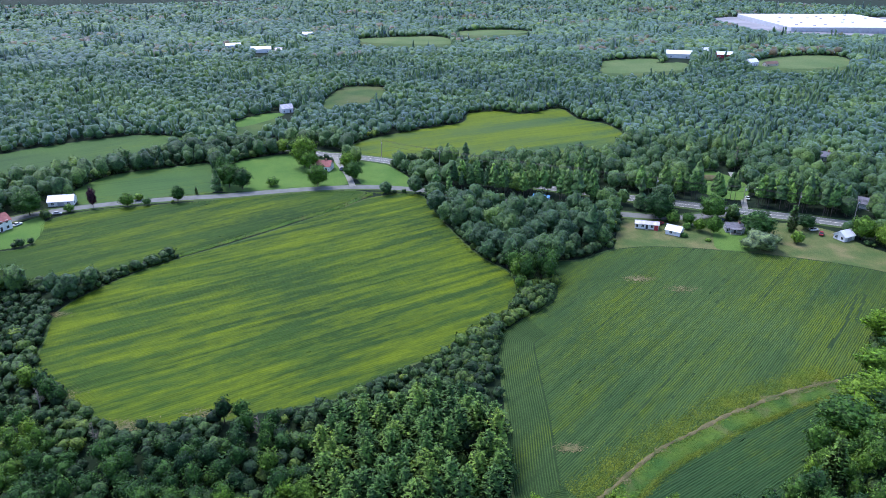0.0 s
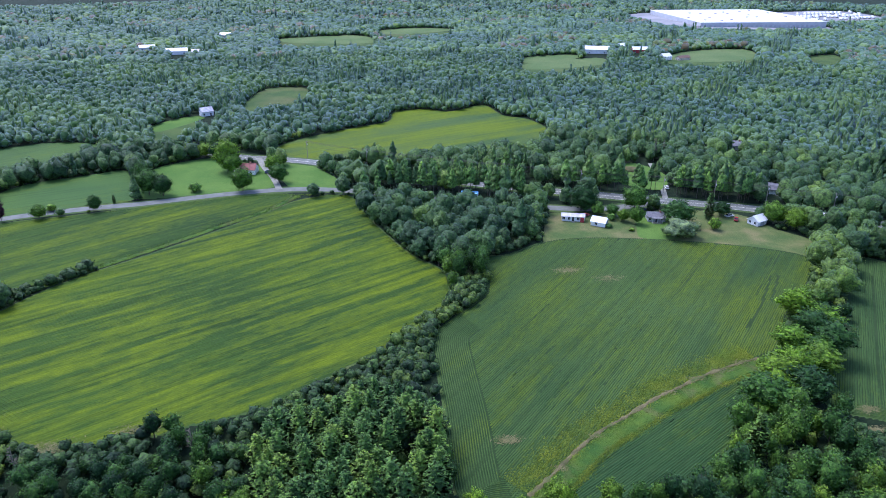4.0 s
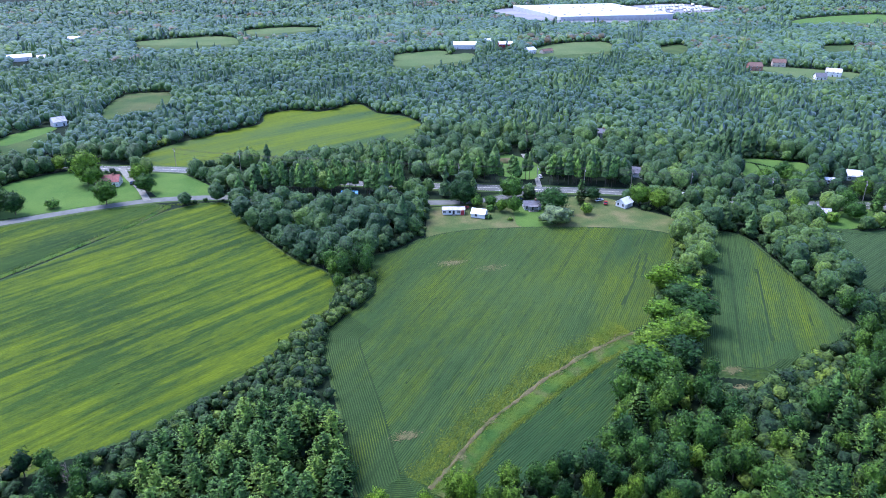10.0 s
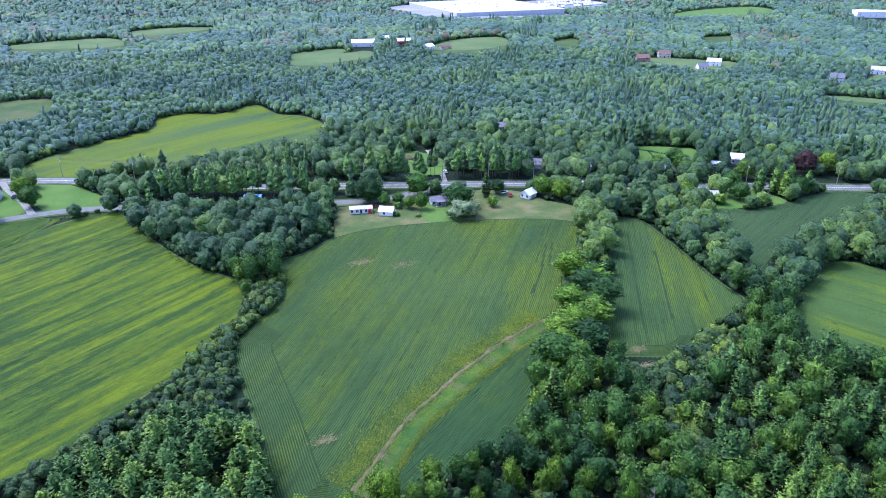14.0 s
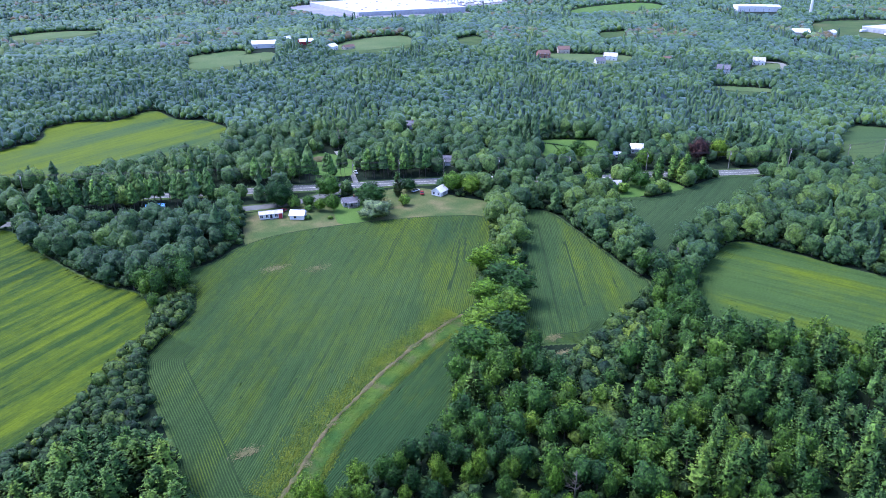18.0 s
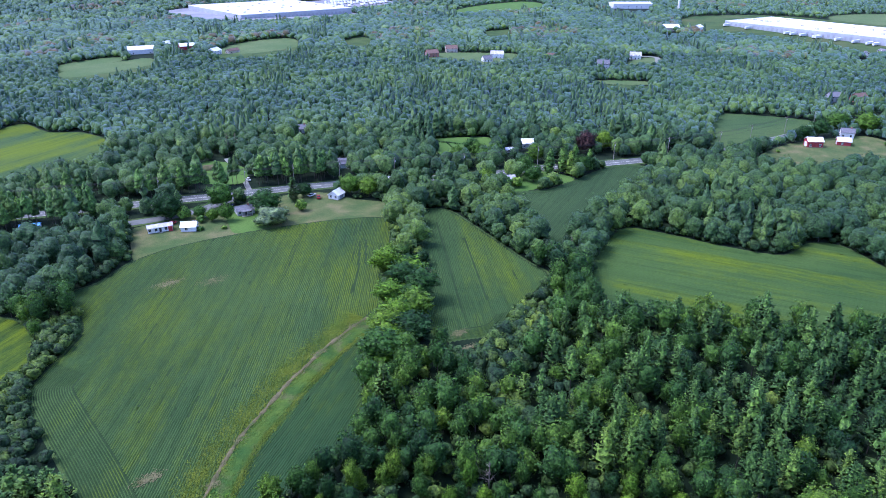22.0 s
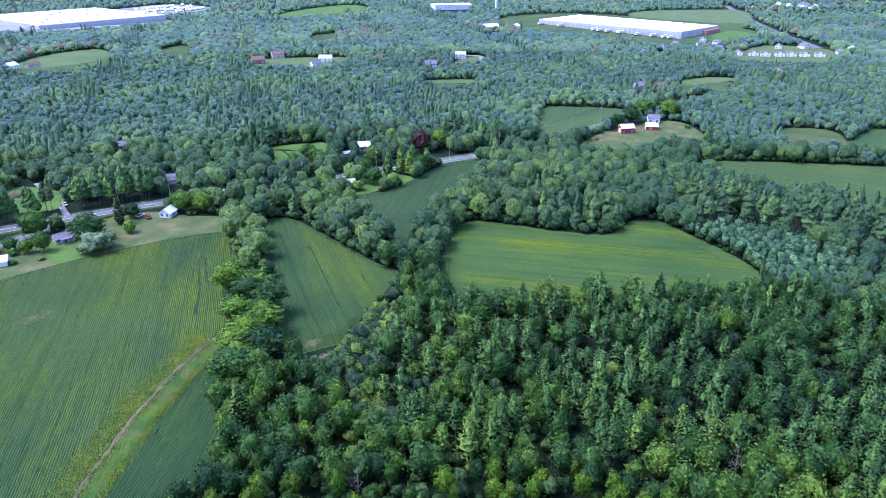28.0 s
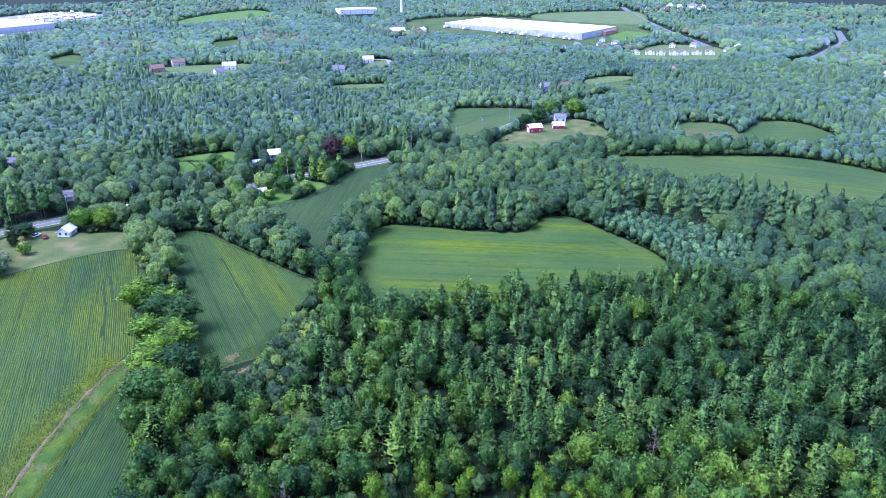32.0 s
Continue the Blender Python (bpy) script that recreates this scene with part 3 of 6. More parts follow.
NEAR_GRASS = [("dull olive field in the woods", [(-100, 579), (-91, 660), (-53, 660), (-61, 614), (-86, 586)]),
    ("small green lawn in the woods", [(-155, 517), (-138, 545), (-122, 541), (-144, 502)]),
    ("distant pale green field", [(-114, 1027), (-19, 1060), (13, 1013), (-3, 970), (-102, 989)]),
    ("distant pale green field", [(18, 1110), (76, 1149), (140, 1109), (46, 1066)]),
    ("distant light green field", [(174, 774), (262, 805), (254, 758), (172, 737)]),
    ("distant light green field", [(183, 818), (239, 835), (240, 805), (178, 778)]),
    ("distant light green field", [(336, 792), (390, 838), (458, 842), (439, 776), (367, 757)]),
    ("long green clearing on the hill", [(532, 410), (524, 399), (540, 378), (558, 364), (570, 374), (552, 398)])]
FAR_GRASS = [("distant green clearing", [(666, 215), (710, 200), (717, 170), (663, 196)]),
    ("distant olive clearing", [(504, 781), (542, 795), (532, 758), (496, 752)]),
    ("distant olive clearing", [(713, 742), (756, 738), (729, 709), (693, 716)]),
    ("grass round houses on the hill", [(519, 640), (598, 579), (569, 542), (524, 541), (499, 589)]),
    ("grass round houses on the hill", [(640, 452), (690, 464), (702, 448), (662, 426), (640, 434)]),
    ("rough grass beside the pine wood", [(136, 372), (155, 394), (166, 368), (153, 343), (138, 352)]),
    ("grass and yards among houses", [(834, 206), (972, 213), (980, 137), (863, 121)]),
    ("distant green fields beside the warehouse", [(1230, 495), (1363, 494), (1479, 371), (1251, 302), (1205, 397)])]
for label, pts in NEAR_GRASS + FAR_GRASS:
    d = math.hypot(*pts[0])
    patch("grassland", label, pts, meadow if "olive" in label else hay_grass if d > 600 else lawn, "field", 0.12 + d / 2500, 0.0 if d < 420 else 0.025 if "houses" in label else 0.07, 1.2 if d < 600 else 3.0)
yard = plain("pale_concrete_yard", (0.24, 0.24, 0.24), 0.85, 0, 0.02, 0.25, 0.3)
patch("yard", "worn grassy yard round the long warehouse", [(985, 596), (1090, 640), (1210, 540), (1150, 270), (1010, 262), (930, 300), (960, 420)], meadow, "yard", 0.5, 0.05, 6.0)
patch("yard", "pale lorry yard beside the huge warehouse", [(490, 1080), (480, 1250), (520, 1360), (760, 1370), (900, 1392), (945, 1350), (930, 1242), (800, 1208), (745, 1180), (720, 1070)], yard, "yard", 0.6, 0.04, 6.0)
patch("grassland", "green verge beside the warehouse road", [(1000, 262), (1030, 292), (1110, 290), (1090, 246)], lawn, "field", 0.62, 0.02, 3.0)
patch("grassland", "scrubby pale-green wet meadow in the woods", [(522, 97), (544, 82), (542, 60), (502, 48), (482, 64), (480, 80)], meadow, "meadow", 0.14, 0.0)
patch("grassland", "pale green field beside a distant road", [(880, 996), (985, 1060), (1130, 1060), (1080, 960), (960, 950)], lawn, "field", 0.62, 0.04, 3.0)

# bare patches, the eroded ditch and its weedy strip
for x, y, r, n in ((77, 250, 4.6, 260), (91, 241, 4.2, 160), (33, 149, 2.6, 160), (136, 151, 2.6, 160), (132, 142, 2.8, 200), (-65, 162, 5, 200), (-86, 156, 6, 260), (-136, 220, 3.5, 120), (-112, 171, 5, 220), (-105, 164, 4, 160),
                   (113, 178, 3.0, 70), (104, 174.5, 2.6, 50), (95, 171, 2.4, 45), (84, 165, 2.0, 30), (56, 148, 2.2, 35), (44, 137, 2.4, 40)):
    rng = np.random.default_rng(int(x + 200))
    n *= 4
    c = np.c_[x + rng.normal(0, r * 0.62, n), y + rng.normal(0, r * 0.30, n)]
    corner = [c + rng.normal(0, 0.20, (n, 2)) for k in range(3)]
    v = np.stack([on_ground(*p.T, 0.26 + rng.uniform(0, 0.06, n)) for p in corner], 1).reshape(-1, 3)
    ob = new("bare_patch", mesh_of("bare_patch", v, np.arange(n * 3).reshape(n, 3), [thin_crop]))
    tagged(ob, "thin sandy patch in a crop field", "bare soil", kind="structure")


def weedy_strip(name, label, points, wide, material, up):
    line = smooth_loop(points, False, 6)
    t = np.gradient(line, axis=0)
    t /= np.linalg.norm(t, axis=1)[:, None]
    n = np.c_[-t[:, 1], t[:, 0]]
    rng = np.random.default_rng(5)
    s = Soup()
    w = wide / 2 * rng.uniform(0.75 if wide > 2 else 0.35, 1.1, len(line))[:, None]
    s.ribbon(on_ground(*(line - n * w).T, up - 0.25), on_ground(*line.T, up), on_ground(*(line + n * w).T, up - 0.25))
    return tagged(new(name, s.mesh(name, [material])), label, "ditch", kind="structure")


weeds = soil("tall_weeds", [(0.35, (0.036, 0.090, 0.018)), (0.65, (0.085, 0.138, 0.018))], 0.12, (0.14, (0.095, 0.110, 0.036)))
pale_weeds = soil("thin_yellow_weeds", [(0.35, (0.070, 0.118, 0.014)), (0.65, (0.125, 0.160, 0.016))], 0.15)
weedy_strip("grass_strip", "weedy yellow-green strip along an eroded ditch", DITCH + (1.9, -3.2), 6.6, weeds, 0.35)
weedy_strip("ditch", "narrow eroded brown ditch through corn", DITCH, 1.7, bare_soil, 0.42)
weedy_strip("grass_strip", "weedy strip dividing two soybean fields", [(-38, 354), (-52, 333), (-71, 314), (-96, 288), (-114, 270), (-130, 252), (-143, 236)], 3.0, weeds, 0.3)
CLEAR_LINES.append((np.array([(118, 333), (150, 319), (192, 302)], float), 7))
CLEAR_LINES.append((np.array([(-38, 354), (-52, 333), (-71, 314), (-96, 288), (-108, 276)], float), 6))


def tufts(label, points, wide, count, tall, shift=0.0, material=None):
    """Uneven clumps of tall grass scattered along a line."""
    line = smooth_loop(points, False, 8)
    t = np.gradient(line, axis=0)
    t /= np.linalg.norm(t, axis=1)[:, None]
    rng = np.random.default_rng(count)
    k = rng.uniform(0, len(line) - 1.001, count)
    i = k.astype(int)
    p = line[i] + (line[i + 1] - line[i]) * (k - i)[:, None] + np.c_[-t[i, 1], t[i, 0]] * (shift + rng.normal(0, wide * 0.3, count))[:, None]
    z, a, s, h = lie(*p.T), rng.uniform(0, 6.3, count), rng.uniform(0.12, 0.34, count), tall * rng.uniform(0.4, 1.3, count)
    c, q = np.cos(a) * s, np.sin(a) * s
    v = np.stack([np.c_[p[:, 0] - c, p[:, 1] - q, z], np.c_[p[:, 0] + c, p[:, 1] + q, z], np.c_[p[:, 0] + q * 0.6, p[:, 1] - c * 0.6, z + h], np.c_[p[:, 0] - q, p[:, 1] + c, z]], 1).reshape(-1, 3)
    j = np.arange(count)[:, None] * 4
    ob = new("tall_grass", mesh_of("tall_grass", v, np.concatenate([j + [0, 1, 2], j + [1, 3, 2], j + [3, 0, 2]]), [material or weeds]))
    tagged(ob, label, "grass", kind="stuff")


tufts("tall green weeds along the eroded ditch", DITCH + (1.9, -3.2), 6.0, 11000, 0.45)
tufts("thin yellow crop beside the eroded ditch", DITCH + (-1.9, 3.0), 8.5, 21000, 0.40, 0.0, pale_weeds)
tufts("yellow-green weeds at the edge of the corn", DITCH + (3.3, -5.6), 1.8, 7000, 0.45, 0.0, pale_weeds)
tufts("weeds on the strip between two fields", [(-38, 354), (-52, 333), (-71, 314), (-96, 288), (-114, 270), (-130, 252), (-143, 236)], 4.0, 1500, 0.9)
tufts("rough grass beside the country road", [(-160, 336), (-112, 349), (-67, 360), (-30, 358), (-14, 353)], 2.0, 700, 0.6, -3.5)

# ---- buildings ----
FREE_SPOTS = []       # x, y, radius without trees


def gable(bm, w, d, h, rise, over=0.0):
    """A house body with gable ends along x."""
    pts = [(-w / 2, -d / 2, 0), (w / 2, -d / 2, 0), (w / 2, d / 2, 0), (-w / 2, d / 2, 0), (-w / 2, -d / 2, h), (w / 2, -d / 2, h), (w / 2, d / 2, h), (-w / 2, d / 2, h), (-w / 2, 0, h + rise), (w / 2, 0, h + rise)]
    v = [bm.verts.new(p) for p in pts]
    for f in ((3, 2, 1, 0), (0, 1, 5, 4), (2, 3, 7, 6), (1, 2, 6, 9, 5), (3, 0, 4, 8, 7), (4, 5, 9, 8), (6, 7, 8, 9)):
        bm.faces.new([v[i] for i in f])
    return bm


def roof_slopes(bm, w, d, h, rise, over=0.35, thick=0.22):
    """Two slabs that meet at the ridge."""
    s = rise / (d / 2)
    for side in (-1, 1):
        y0, z0 = side * (d / 2 + over), h - over * s
        q = [(-w / 2 - over, y0, z0), (w / 2 + over, y0, z0), (w / 2 + over, 0, h + rise), (-w / 2 - over, 0, h + rise)]
        lo = [bm.verts.new((x, y, z + 0.03)) for x, y, z in q]
        hi = [bm.verts.new((x, y, z + thick)) for x, y, z in q]
        order = range(4) if side < 0 else range(3, -1, -1)
        bm.faces.new([hi[i] for i in order])
        bm.faces.new([lo[i] for i in reversed(list(order))])
        for i in range(4):
            j = (i + 1) % 4
            try:
                bm.faces.new([lo[i], lo[j], hi[j], hi[i]])
            except ValueError:
                pass
    bmesh.ops.recalc_face_normals(bm, faces=bm.faces)
    return bm


def window(parent, x, y, z, w, h, facing):
    """A framed window on a wall; facing is +-1 for the long sides, +-2 for the gable ends."""
    t = 0.06 * (1 if facing > 0 else -1)
    f, g = bmesh.new(), bmesh.new()
    if abs(facing) == 1:
        for a, b, c, d2 in ((-w / 2 - 0.1, w / 2 + 0.1, h / 2, h / 2 + 0.12), (-w / 2 - 0.1, w / 2 + 0.1, -h / 2 - 0.12, -h / 2), (-w / 2 - 0.1, -w / 2, -h / 2, h / 2), (w / 2, w / 2 + 0.1, -h / 2, h / 2), (-0.04, 0.04, -h / 2, h / 2)):
            box(f, x + a, min(y, y + t), z + c, x + b, max(y, y + t), z + d2)
        box(g, x - w / 2, min(y, y + t * 0.4), z - h / 2, x + w / 2, max(y, y + t * 0.4), z + h / 2)
    else:
        for a, b, c, d2 in ((-w / 2 - 0.1, w / 2 + 0.1, h / 2, h / 2 + 0.12), (-w / 2 - 0.1, w / 2 + 0.1, -h / 2 - 0.12, -h / 2), (-w / 2 - 0.1, -w / 2, -h / 2, h / 2), (w / 2, w / 2 + 0.1, -h / 2, h / 2), (-0.04, 0.04, -h / 2, h / 2)):
            box(f, min(x, x + t), y + a, z + c, max(x, x + t), y + b, z + d2)
        box(g, min(x, x + t * 0.4), y - w / 2, z - h / 2, max(x, x + t * 0.4), y + w / 2, z + h / 2)
    frame_ob = part("window", f, white_wall, parent, "white window frame")
    part("pane", g, glass, frame_ob, "dark reflecting glass")


def house(name, label, x, y, turn, w, d, h, rise, wall_mat, roof_mat, category="house", storeys=1, windows=3, door=True, chimney=False, porch=False, big_door=None, free=3.0, group="", up=0.0):
    ob = thing(name, pose(x, y, float(lie(x, y)) + up, 0, 0, turn), label, category, group)
    body = part("wall", gable(bmesh.new(), w, d, h, rise), wall_mat, ob)
    part("roof", roof_slopes(bmesh.new(), w, d, h, rise), roof_mat, ob)
    part("foundation", box(bmesh.new(), -w / 2 - 0.05, -d / 2 - 0.05, -0.6, w / 2 + 0.05, d / 2 + 0.05, 0.25), gravel, ob)
    part("ridge_cap", box(bmesh.new(), -w / 2 - 0.35, -0.14, h + rise + 0.18, w / 2 + 0.35, 0.14, h + rise + 0.27), roof_mat, ob)
    for s in range(storeys):
        z = 1.55 + s * 2.7
        for i in range(windows):
            wx = -w / 2 + (i + 0.5 + (0.12 if i % 2 else -0.12)) * w / windows
            if not (door and s == 0 and i == windows // 2):
                window(body, wx, -d / 2, z, 1.1, 1.3, -1)
            window(body, wx, d / 2, z, 1.1, 1.3, 1)
        for wy in (-d / 4, d / 4):
            window(body, -w / 2, wy, z, 1.0, 1.2, -2)
            window(body, w / 2, wy, z, 1.0, 1.2, 2)
    if door:
        dx = -w / 2 + (windows // 2 + 0.5) * w / max(1, windows)
        dr = part("door", box(bmesh.new(), dx - 0.5, -d / 2 - 0.07, 0.2, dx + 0.5, -d / 2 - 0.004, 2.25, 0.02), dark_metal, body, "dark front door")
        part("door_handle", box(bmesh.new(), dx + 0.34, -d / 2 - 0.13, 1.15, dx + 0.42, -d / 2 - 0.07, 1.23), rust_roof, dr)
        part("doorstep", box(bmesh.new(), dx - 0.8, -d / 2 - 1.0, -0.3, dx + 0.8, -d / 2 - 0.05, 0.18), gravel, ob)
    if big_door:
        side, bw, bh = big_door
        b = bmesh.new()
        if side == "end":
            box(b, -w / 2 - 0.09, -bw / 2, 0.05, -w / 2 - 0.004, bw / 2, bh, 0.02)
        else:
            box(b, -bw / 2, -d / 2 - 0.09, 0.05, bw / 2, -d / 2 - 0.004, bh, 0.02)
        part("barn_door", b, white_wall if wall_mat is red_wall else grey_wall, body, "large sliding door")
    if chimney:
        part("chimney", box(bmesh.new(), w * 0.2, -0.5, h + rise * 0.5, w * 0.2 + 0.8, 0.3, h + rise + 1.1, 0.03), brick_wall, ob)
    if porch:
        pb = part("porch_roof", box(bmesh.new(), -w * 0.3, -d / 2 - 2.2, 2.45, w * 0.3, -d / 2 - 0.01, 2.62, 0.02), roof_mat, ob)
        part("porch_deck", box(bmesh.new(), -w * 0.3, -d / 2 - 2.2, -0.3, w * 0.3, -d / 2 - 0.06, 0.22), wood_pole, ob)
        for px in (-w * 0.29, 0, w * 0.29):
            part("post", box(bmesh.new(), px - 0.07, -d / 2 - 2.15, 0.22, px + 0.07, -d / 2 - 2.01, 2.45), white_wall, ob)
    FREE_SPOTS.append((x, y, max(w, d) * 0.5 + free))
    if math.hypot(x, y) > 380:
        for k in (0.975, 0.95, 0.925):
            FREE_SPOTS.append((x * k, y * k, max(w, d) * 0.5 + free * 0.3))
    return ob


home = house("mobile_home", "long white mobile home with a patched grey roof", 94.0, 303.8, -14, 10.4, 4.2, 2.5, 0.8, white_wall, rust_roof, "mobile home", 1, 5, True)
part("porch", box(bmesh.new(), 3.3, -2.75, 0, 5.0, -2.11, 2.3, 0.03), red_wall, home, "red wooden porch")
part("front_step", box(bmesh.new(), -0.8, -3.3, 0, 0.8, -2.2, 0.4, 0.03), gravel, home)
house("garage", "white gable-roofed garage tent on dry grass", 104.6, 296.6, -35, 6.6, 5.4, 2.3, 1.6, white_wall, white_roof, "garage", 1, 1, False, big_door=("end", 3, 2.3))
house("garage", "white shed with a bright metal roof beside trees", 178.5, 291.0, 25, 6.4, 5.6, 2.4, 2.0, white_wall, white_roof, "garage", 1, 1, False, big_door=("long", 2.6, 2.3))
house("bungalow", "grey bungalow half hidden by garden trees", 133.0, 300.5, -10, 8, 6.0, 2.4, 1.5, grey_wall, grey_roof, "house", 1, 3, True, True, True)
house("barn", "low white metal-roofed barn beside the road", -192.9, 338.5, 12, 12, 7, 2.6, 2.2, white_wall, white_roof, "barn", 1, 2, False, big_door=("long", 3, 2.4))
house("farmhouse", "old grey and red farmhouse beside the lawn", -205, 302, 60, 10, 8, 4.6, 2.6, white_wall, red_roof, "house", 2, 3, True, True)
house("farmhouse", "white farmhouse with a faded red roof", -70.8, 399, -8, 12, 8, 3.0, 2.6, white_wall, red_roof, "house", 1, 3, True, True)
house("cottage", "white cottage at the edge of the woods", -122.7, 551, 30, 9, 7, 3.6, 2.8, white_wall, rust_roof, "house", 1, 2, True, free=6)
house("house", "grey house half hidden among tall pines", 232.7, 420, -30, 11, 7, 3.0, 2.2, grey_wall, grey_roof, "house", 1, 3, True, True, free=2)
house("barn", "white barn with a bright metal roof", 321.5, 293.5, -40, 8.5, 7.0, 3.0, 2.4, white_wall, white_roof, "barn", 1, 2, False, big_door=("long", 4, 3.4), free=5)
house("shed", "low white shed beside a barn", 304.5, 293, -35, 5, 3.4, 2.1, 0.9, white_wall, white_roof, "shed", 1, 1, False)
house("shed", "small shed with a bright blue metal roof under trees", 50, 340, -20, 8, 5, 2.4, 1.0, grey_wall, blue_roof, "shed", 1, 1, True, free=3.5)
house("cottage", "grey-roofed cottage beside a corn field", 259, 251.5, -30, 10, 6.5, 2.7, 1.7, grey_wall, rust_roof, "house", 1, 3, True)
house("house", "white house with a grey roof among pines", 211, 334, -35, 9, 7, 2.7, 2.4, white_wall, grey_roof, "house", 1, 2, True, True, free=0.5)
house("shed", "grey-roofed shed among roadside trees", 212, 291, -35, 8, 5.5, 2.6, 1.5, grey_wall, rust_roof, "shed", 1, 2, True)
house("barn", "red wooden barn with a white metal roof", 461, 178.5, -45, 9.4, 6.8, 3.8, 2.0, red_wall, white_roof, "barn", 1, 2, False, big_door=("end", 3.4, 3.2), free=5)
house("shed", "small red shed with a white roof", 479, 167.5, -60, 8, 6, 2.8, 1.9, red_wall, white_roof, "shed", 1, 1, False, big_door=("end", 2.4, 2.2))
house("farmhouse", "tall white farmhouse with a grey roof", 500, 174, -60, 8, 6.5, 3.6, 2.2, white_wall, grey_roof, "house", 1, 2, True, True, free=4)
HILL_HOUSES = [("large tan house on the wooded hill", 552, 630, -30, 13, 9, 4.6, 3.2, tan_wall, brown_roof, 2), ("white house on the wooded hill", 563, 566, -50, 14, 9, 4.6, 3.2, white_wall, rust_roof, 2),
    ("white garage beside a hill house", 538, 556, -20, 10, 8, 3, 3.2, white_wall, grey_roof, 1), ("small white house on the hill", 604, 524, -60, 8, 7, 3.5, 2.8, white_wall, brown_roof, 1),
    ("white house with a grey roof on the hill", 602, 452, -50, 12, 9, 4.6, 3.6, white_wall, grey_roof, 2), ("white house beside a curved drive", 678, 467, -50, 12, 9, 4.2, 3.4, white_wall, rust_roof, 2),
    ("brick house among trees on the hill", 512, 617, -20, 13, 10, 4.6, 3.4, brick_wall, brown_roof, 2), ("long white metal-roofed barn beside fields", 273, 840, -15, 28, 13, 5, 3.4, white_wall, white_roof, 1),
    ("white farm building beyond the fields", 312, 868, 20, 10, 8, 4, 3, white_wall, white_roof, 1), ("red farm building with a pale roof", 324, 836, -10, 17, 9, 4, 3, red_wall, white_roof, 1),
    ("white house at a field's edge", 332, 778, 25, 12, 9, 4.6, 3, white_wall, white_roof, 2)]
FARM_BUILDINGS = [("tan shed at a field's edge", 352, 776, 20, 16, 6, 3, 2, tan_wall, brown_roof, 1), ("white farm shed deep in the woods", -268, 932, 10, 18, 9, 4, 2.5, white_wall, white_roof, 1),
    ("white long barn deep in the woods", -224, 896, 15, 24, 10, 4.5, 3, white_wall, white_roof, 1), ("grey roofed shed deep in the woods", -200, 893, 10, 12, 8, 4, 2.5, grey_wall, rust_roof, 1),
    ("pale house far in the woods", -192, 1040, 0, 14, 9, 4.6, 3, tan_wall, white_roof, 1), ("house with a bright red roof", 762, 147, 40, 11, 9, 4, 3, white_wall, red_roof, 1),
    ("grey-blue house among trees", 609, 226, -40, 13, 9, 4.6, 3, grey_wall, grey_roof, 2), ("brown house among trees", 622, 214, -20, 11, 8, 4, 2.8, brick_wall, brown_roof, 1),
    ("white house beyond the hill", 943, 551, 10, 14, 10, 5, 3, white_wall, white_roof, 1), ("pale house beyond the hill", 915, 577, -40, 22, 14, 5, 4, tan_wall, white_roof, 1),
    ("white house beside the far highway", 962, 112, 0, 14, 9, 5, 3, white_wall, white_roof, 1)]
FAR_HOUSES = [("white house beside the far highway", 1050, 46, 30, 14, 9, 5, 3, white_wall, grey_roof, 1), ("white house beside the far highway", 1074, 22, 60, 14, 9, 5, 3, white_wall, grey_roof, 1),
    ("grey house in distant woods", 881, -6, 30, 12, 9, 5, 3, grey_wall, grey_roof, 1), ("white house in distant woods", 925, -38, 10, 12, 9, 5, 3, white_wall, grey_roof, 1),
    ("pale house in distant woods", 816, -48, 50, 12, 9, 5, 3, tan_wall, rust_roof, 1), ("white house in distant suburbs", 1590, 330, 0, 18, 10, 6, 4, white_wall, white_roof, 1),
    ("white house in distant suburbs", 1571, 305, 30, 18, 10, 6, 4, white_wall, white_roof, 1), ("white house in distant suburbs", 1611, 286, 60, 18, 10, 6, 4, white_wall, grey_roof, 1),
    ("white house in distant suburbs", 1592, 262, 10, 18, 10, 6, 4, white_wall, white_roof, 1)]
for label, x, y, turn, w, d, h, rise, wm, rm, st in HILL_HOUSES + FARM_BUILDINGS + FAR_HOUSES:
    far = math.hypot(x, y) > 850
    house("house" if "house" in label else "barn", label, x, y, turn, w, d, h, rise, wm, rm, "house" if "house" in label else "barn", st, 2 if far else 3, not far, False, free=2.5 if 'among' in label else 5 if not far else 3)
# a row of white terraced houses
for n, (x, y) in enumerate(((879, 216), (884, 200), (887, 188), (894, 174), (899, 163), (906, 150), (914, 136))):
    house("townhouse", "white gabled townhouse in a terrace with brown roofs", x, y, 16, 9.0, 10.5, 3.8, 2.8, white_wall, brown_roof, "townhouse", 2, 3, True, group="terrace of townhouses", free=8)
for x, y, t in ((930, 235, 20), (905, 245, 60), (960, 190, 10), (985, 230, 45), (945, 120, 30), (978, 287, 15), (956, 262, 70), (930, 275, 40), (890, 240, 10), (912, 300, 55), (880, 306, 25), (862, 232, 15), (975, 165, 60),
                (1540, 365, 10), (1575, 350, 60), (1610, 362, 30), (1562, 331, 80), (1640, 340, 20), (1664, 318, 50), (1583, 290, 15), (1634, 300, 65), (1600, 270, 35), (1650, 275, 10), (1620, 250, 50), (1690, 300, 25)):
    house("house", "white suburban house among trees", x, y, t, 10, 7.5, 3.6, 2.6, white_wall, grey_roof, "house", 2, 2, False)


